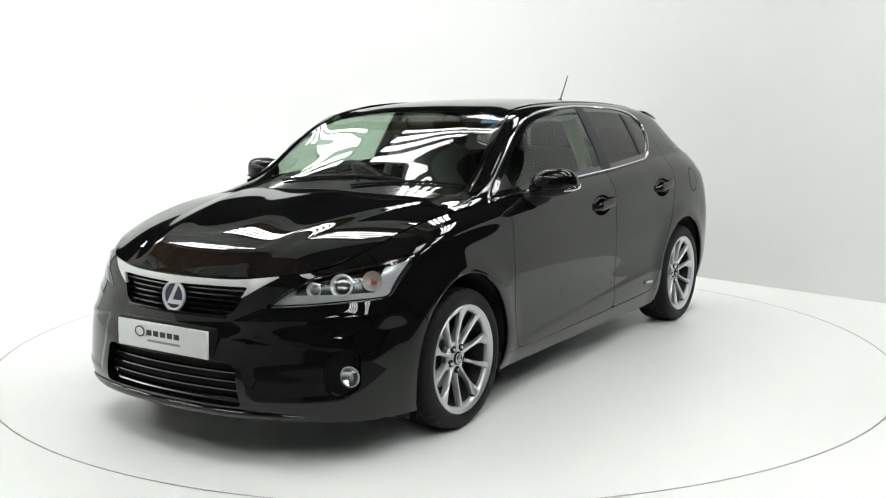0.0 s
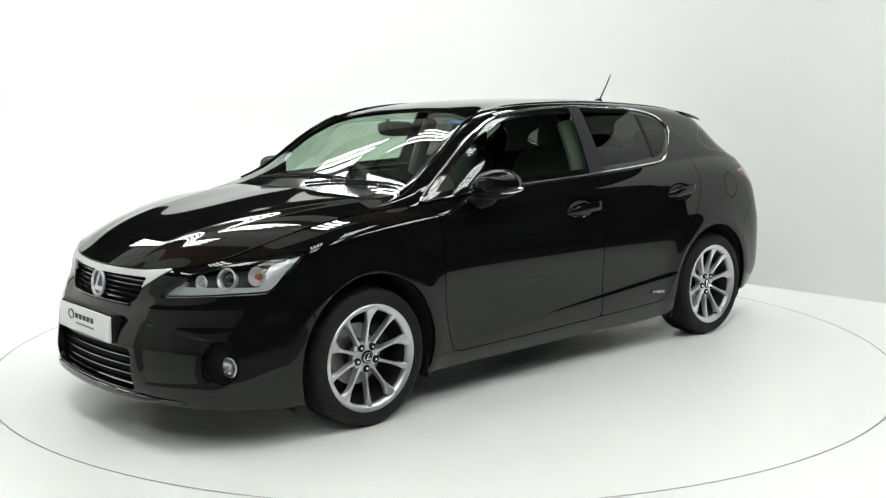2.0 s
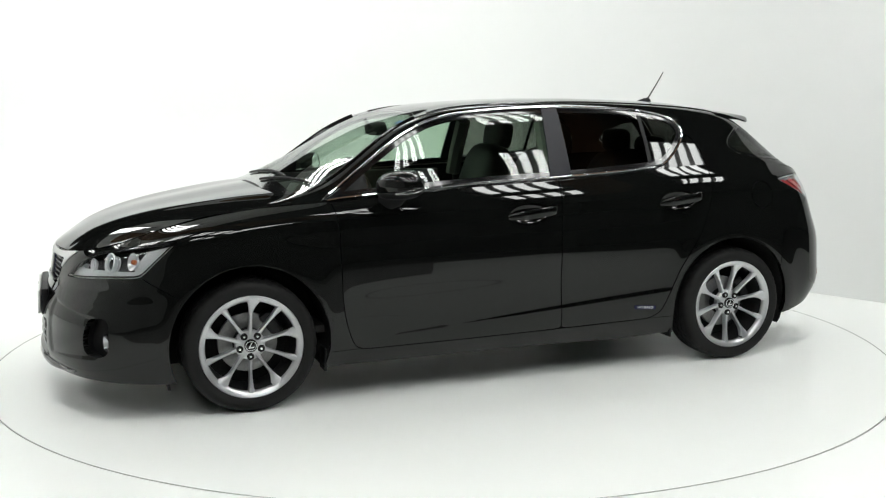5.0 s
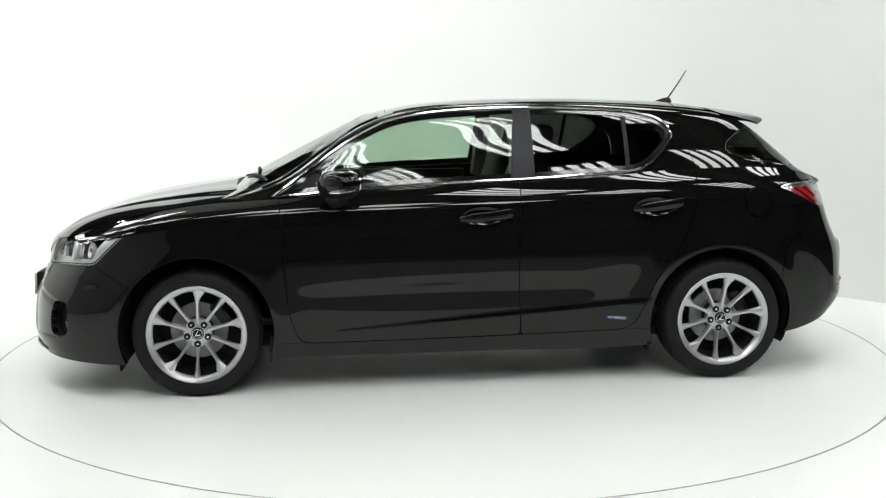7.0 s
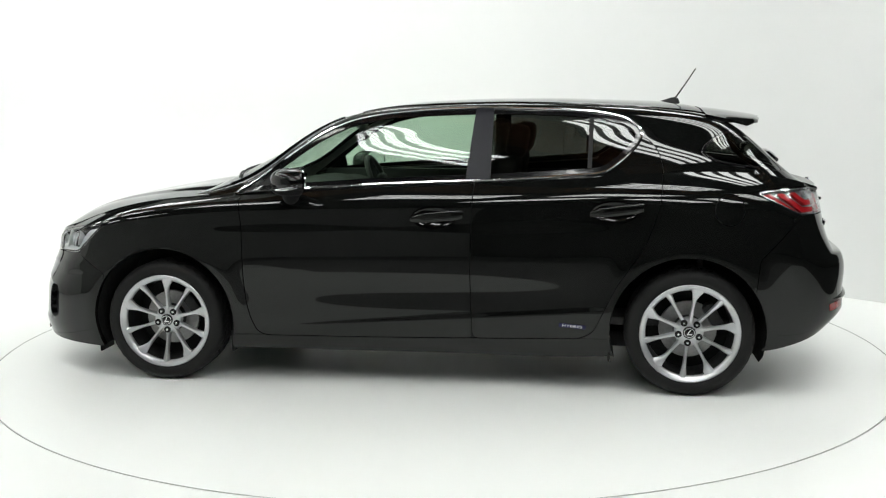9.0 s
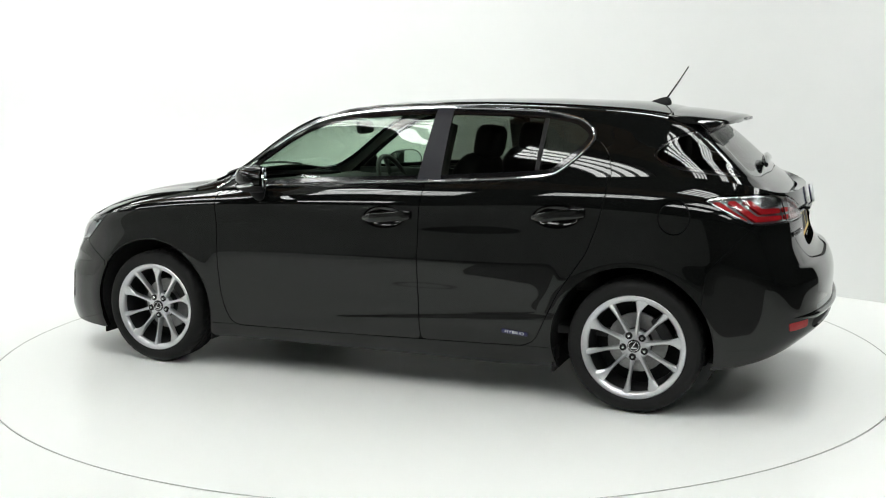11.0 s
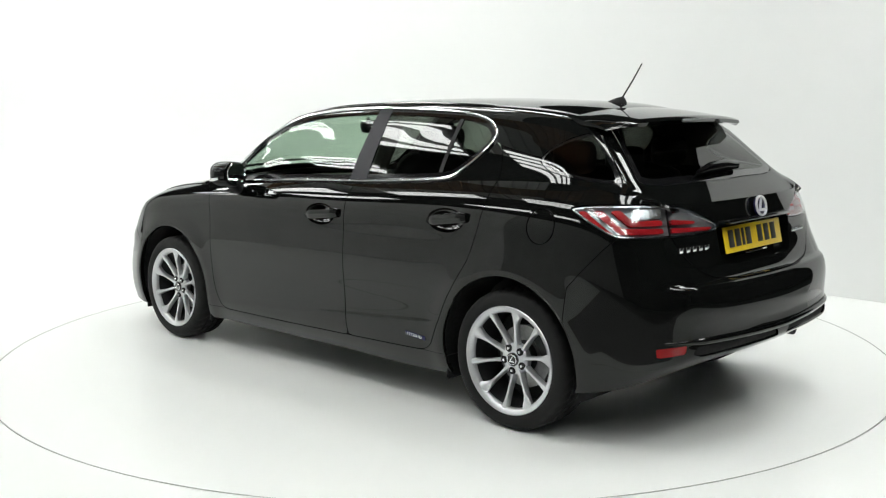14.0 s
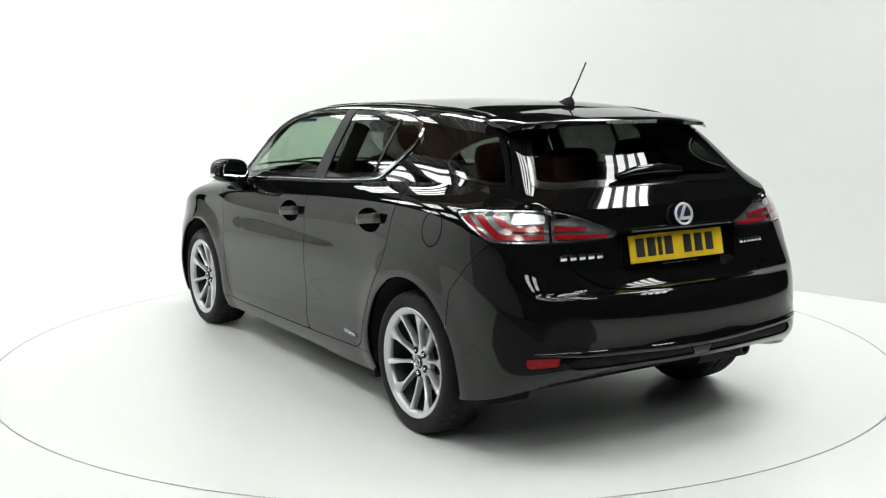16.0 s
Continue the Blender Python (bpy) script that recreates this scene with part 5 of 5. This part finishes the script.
def wheel_meshes():
    out = {}

    def put(key, bm, mat, smooth=True):
        size = 0.981 if key == "tyre" else 0.965
        bmesh.ops.scale(bm, vec=(size, 1, size), verts=bm.verts)
        me = bpy.data.meshes.new(key)
        bm.to_mesh(me)
        bm.free()
        if smooth:
            me.shade_smooth()
            me.set_sharp_from_angle(angle=radians(38))
        me.materials.append(mat)
        out[key] = me

    put("tyre", tyre_mesh(bmesh.new()), M_RUBBER)
    put("rim", lathe(bmesh.new(), [(.236, -.010), (.243, -.004), (.245, .000), (.242, .003), (.234, .000), (.226, -.004), (.219, -.009), (.214, -.018), (.215, -.03), (.236, -.03)], 96, "y", closed=True), M_ALLOY)
    # The alloy's barrel is coloured dark for the shade behind the spokes.
    put("shaded_barrel", lathe(bmesh.new(), [(.221, -.018), (.214, -.04), (.210, -.10), (.210, -.19), (.235, -.20), (.235, -.03)], 96, "y", closed=True), M_DARKSTEEL)
    for i in range(10):
        put(f"spoke{i}", spoke(bmesh.new(), radians(25 + 36 * i), i % 2 == 0), M_ALLOY)
    put("hub", lathe(bmesh.new(), [(.072, -.075), (.072, -.050), (.066, -.043), (.050, -.040), (.034, -.037), (.0, -.036)], 40, "y"), M_ALLOY)
    put("centre_cap", lathe(bmesh.new(), [(.031, -.040), (.031, -.030), (.027, -.027), (.0, -.026)], 32, "y"), M_PIANO)
    ring = [(.025 * math.cos(a), -.0265, .022 * math.sin(a)) for a in np.linspace(0, 2 * math.pi, 32, endpoint=False)]
    put("cap_ring", tube(bmesh.new(), ring, .0022, 6, closed=True, up=(0, 1, 0)), M_CHROME)
    put("cap_stroke", prism(bmesh.new(), [(.004, .016), (.009, .016), (-.006, -.006), (.015, -.006), (.013, -.011), (-.014, -.011)], .002, pose(0, -.0265, 0, 90, 0, 180)), M_CHROME, False)
    for i in range(5):
        a = radians(61 + 72 * i)
        x, z = .053 * math.cos(a), .053 * math.sin(a)
        # Flat near-black disc on the hub, painted as the shade in each nut's well.
        put(f"nut_shade{i}", lathe(bmesh.new(), [(.0170, -.046), (.0170, -.0355), (.0162, -.0348), (.0154, -.0362), (.0, -.0362)], 18, "y", (x, 0, z)), M_INNER)
        put(f"nut{i}", lathe(bmesh.new(), [(.0088, -.045), (.0088, -.0335), (.006, -.0305), (.0, -.0300)], 6, "y", (x, 0, z)), M_CHROME)
    put("brake_disc", lathe(bmesh.new(), [(.070, -.115), (.142, -.115), (.142, -.137), (.070, -.137)], 64, "y", closed=True), M_STEEL)
    put("disc_bell", lathe(bmesh.new(), [(.0, -.085), (.068, -.088), (.074, -.118)], 40, "y"), M_DARKSTEEL)
    put("caliper", box(bmesh.new(), (-.118, -.118, .075), (.060, .075, .125), .015, pose(0, 0, 0, 0, 32, 0)), M_DARKSTEEL)
    put("backing", lathe(bmesh.new(), [(.0, -.17), (.208, -.17)], 48, "y"), M_INNER)
    put("valve", lathe(bmesh.new(), [(.0, -.004), (.0035, -.004), (.0035, -.03), (.0, -.03)], 8, "y", (-.07, 0, -.196)), M_PLASTIC)
    return out


meshes = wheel_meshes()


def build_wheel(x, side, turn):
    wheel = tagged(new("wheel"), "silver ten-spoke alloy wheel with a black tyre")
    wheel.parent = car
    wheel.matrix_basis = pose(x, side * .866, HUB_Z, 0, 0, 0 if side > 0 else 180) @ pose(0, 0, 0, 0, turn, 0)
    shared("tyre", meshes["tyre"], wheel, "black rubber tyre")
    shared("rim", meshes["rim"], wheel)
    for i in range(10):
        shared("spoke", meshes[f"spoke{i}"], wheel)
    for key in ("shaded_barrel", "hub", "centre_cap", "cap_ring", "cap_stroke", "brake_disc", "disc_bell", "caliper", "backing", "valve"):
        shared(key, meshes[key], wheel)
    for i in range(5):
        shared("nut_shade", meshes[f"nut_shade{i}"], wheel)
        shared("wheel_nut", meshes[f"nut{i}"], wheel)


for x, side, turn in ((1.3, 1, 5), (-1.3, 1, 0), (1.3, -1, 20), (-1.3, -1, -15)):
    build_wheel(x, side, turn)
# ---- inside the car ----
def cushion(bm, centre, size, bulge=0.25, turn=None):
    """A padded block: a box with well-rounded edges and swollen faces."""
    bmesh.ops.create_cube(bm, size=2)
    bmesh.ops.subdivide_edges(bm, edges=bm.edges[:], cuts=6, use_grid_fill=True)
    for v in bm.verts:
        p = v.co
        f = (abs(p.x) ** 4 + abs(p.y) ** 4 + abs(p.z) ** 4) ** .25
        v.co = p / f
    m = Matrix.Translation(centre) @ (turn or Matrix()) @ Matrix.Diagonal((size[0] / 2, size[1] / 2, size[2] / 2, 1))
    bmesh.ops.transform(bm, matrix=m, verts=bm.verts)
    return bm


def seat(y):
    s = part("front_seat", cushion(bmesh.new(), (-.02, y, .54), (.54, .52, .20), turn=pose(0, 0, 0, 0, -6, 0)), M_LEATHER, car, "dark leather front seat")
    part("backrest", cushion(bmesh.new(), (-.33, y, .84), (.17, .50, .62), turn=pose(0, 0, 0, 0, -17, 0)), M_LEATHER, s)
    part("headrest", cushion(bmesh.new(), (-.455, y, 1.195), (.11, .27, .17), turn=pose(0, 0, 0, 0, -10, 0)), M_LEATHER, s)
    for k in (-.06, .06):
        part("headrest_post", tube(bmesh.new(), [(-.41, y + k, 1.06), (-.445, y + k, 1.16)], .006, 8), M_SATIN, s)


for y in (.37, -.37):
    seat(y)
bench = part("rear_bench", cushion(bmesh.new(), (-.90, 0, .56), (.50, 1.25, .18)), M_LEATHER, car, "dark leather rear bench")
part("backrest", cushion(bmesh.new(), (-1.19, 0, .83), (.15, 1.22, .56), turn=pose(0, 0, 0, 0, -20, 0)), M_LEATHER, bench)
for y in (-.40, 0, .40):
    part("headrest", cushion(bmesh.new(), (-1.30, y, 1.145 if y else 1.11), (.09, .26, .15)), M_LEATHER, bench)
part("parcel_shelf", box(bmesh.new(), (-1.52, 0, 1.00), (.42, 1.16, .02), .006), M_CABIN, car)
part("cabin_floor", box(bmesh.new(), (-.2, 0, .33), (2.7, 1.45, .04), .01), M_CABIN, car)
part("rear_bulkhead", box(bmesh.new(), (-1.36, 0, .62), (.03, 1.3, .55), .01), M_CABIN, car)
bm = bmesh.new()
rows = []
for y in np.linspace(-.72, .72, 25):
    hood = .03 * math.exp(-((y + .37) / .17) ** 2)
    prof = [(1.10, .945 - .10 * abs(y) ** 1.6), (.95, .955 - .08 * abs(y) ** 1.6), (.72, .945 + hood), (.62, .925 + hood), (.58, .86), (.62, .72), (.70, .50)]
    rows.append([bm.verts.new((x - .10 * y * y, y, z)) for x, z in spread(prof, 22)])
for a, b in zip(rows, rows[1:]):
    for k in range(len(a) - 1):
        bm.faces.new((a[k], b[k], b[k + 1], a[k + 1]))
bmesh.ops.recalc_face_normals(bm, faces=bm.faces)
part("dashboard", bm, M_CABIN, car, "dark grey dashboard")
part("console", cushion(bmesh.new(), (.28, 0, .60), (.75, .26, .34)), M_CABIN, car)
wheel_pose = pose(.42, -.37, .90, 0, -66, 0)
ring = [wheel_pose @ Vector((.185 * math.cos(a), .185 * math.sin(a), 0)) for a in np.linspace(0, 2 * math.pi, 48, endpoint=False)]
steering = part("steering_wheel", tube(bmesh.new(), ring, .015, 10, closed=True, up=wheel_pose.to_3x3() @ Vector((0, 0, 1))), M_LEATHER, car, "dark leather steering wheel")
part("boss", cushion(bmesh.new(), (.43, -.37, .90), (.05, .17, .15), turn=pose(0, 0, 0, 0, -20, 0)), M_CABIN, steering)
for a in (0, 180, -90):
    d = wheel_pose @ Vector((.18 * math.sin(radians(a + 90)), .18 * math.cos(radians(a + 90)), 0))
    part("arm", tube(bmesh.new(), [(.43, -.37, .90), d], .014, 8), M_CABIN, steering)
inner_mirror = part("inner_mirror", cushion(bmesh.new(), (.44, 0, 1.255), (.045, .24, .075), turn=pose(0, 0, 0, 0, 8, 8)), M_CABIN, car)
part("mirror_stalk", tube(bmesh.new(), [(.47, 0, 1.255), (.50, 0, 1.305)], .010, 8), M_CABIN, inner_mirror)
for x0, x1 in ((.85, -.20), (-.30, -.85)):
    side_pair("door_card", lambda bm: box(bm, ((x0 + x1) / 2, .745, .68), (abs(x1 - x0), .04, .60), .015), M_CABIN)
side_pair("pillar_lining", lambda bm: tube(bm, [(-.28, .69, .95), (-.29, .64, 1.10), (-.30, .55, 1.28)], .04, 8, 1.2, up=(0, 1, 0)), M_HEADLINING)


# ---- movement ----
def motions():
    steps = [i * 0.5 for i in range(33)]
    walk(car, [(t, pose(0, 0, 0, 0, 0, table_angle(t)) @ pose(CAR_X, CAR_Y, 0)) for t in steps])
    walk(turntable, [(t, pose(RING_X, RING_Y, 0, 0, 0, table_angle(t))) for t in steps])


motions()
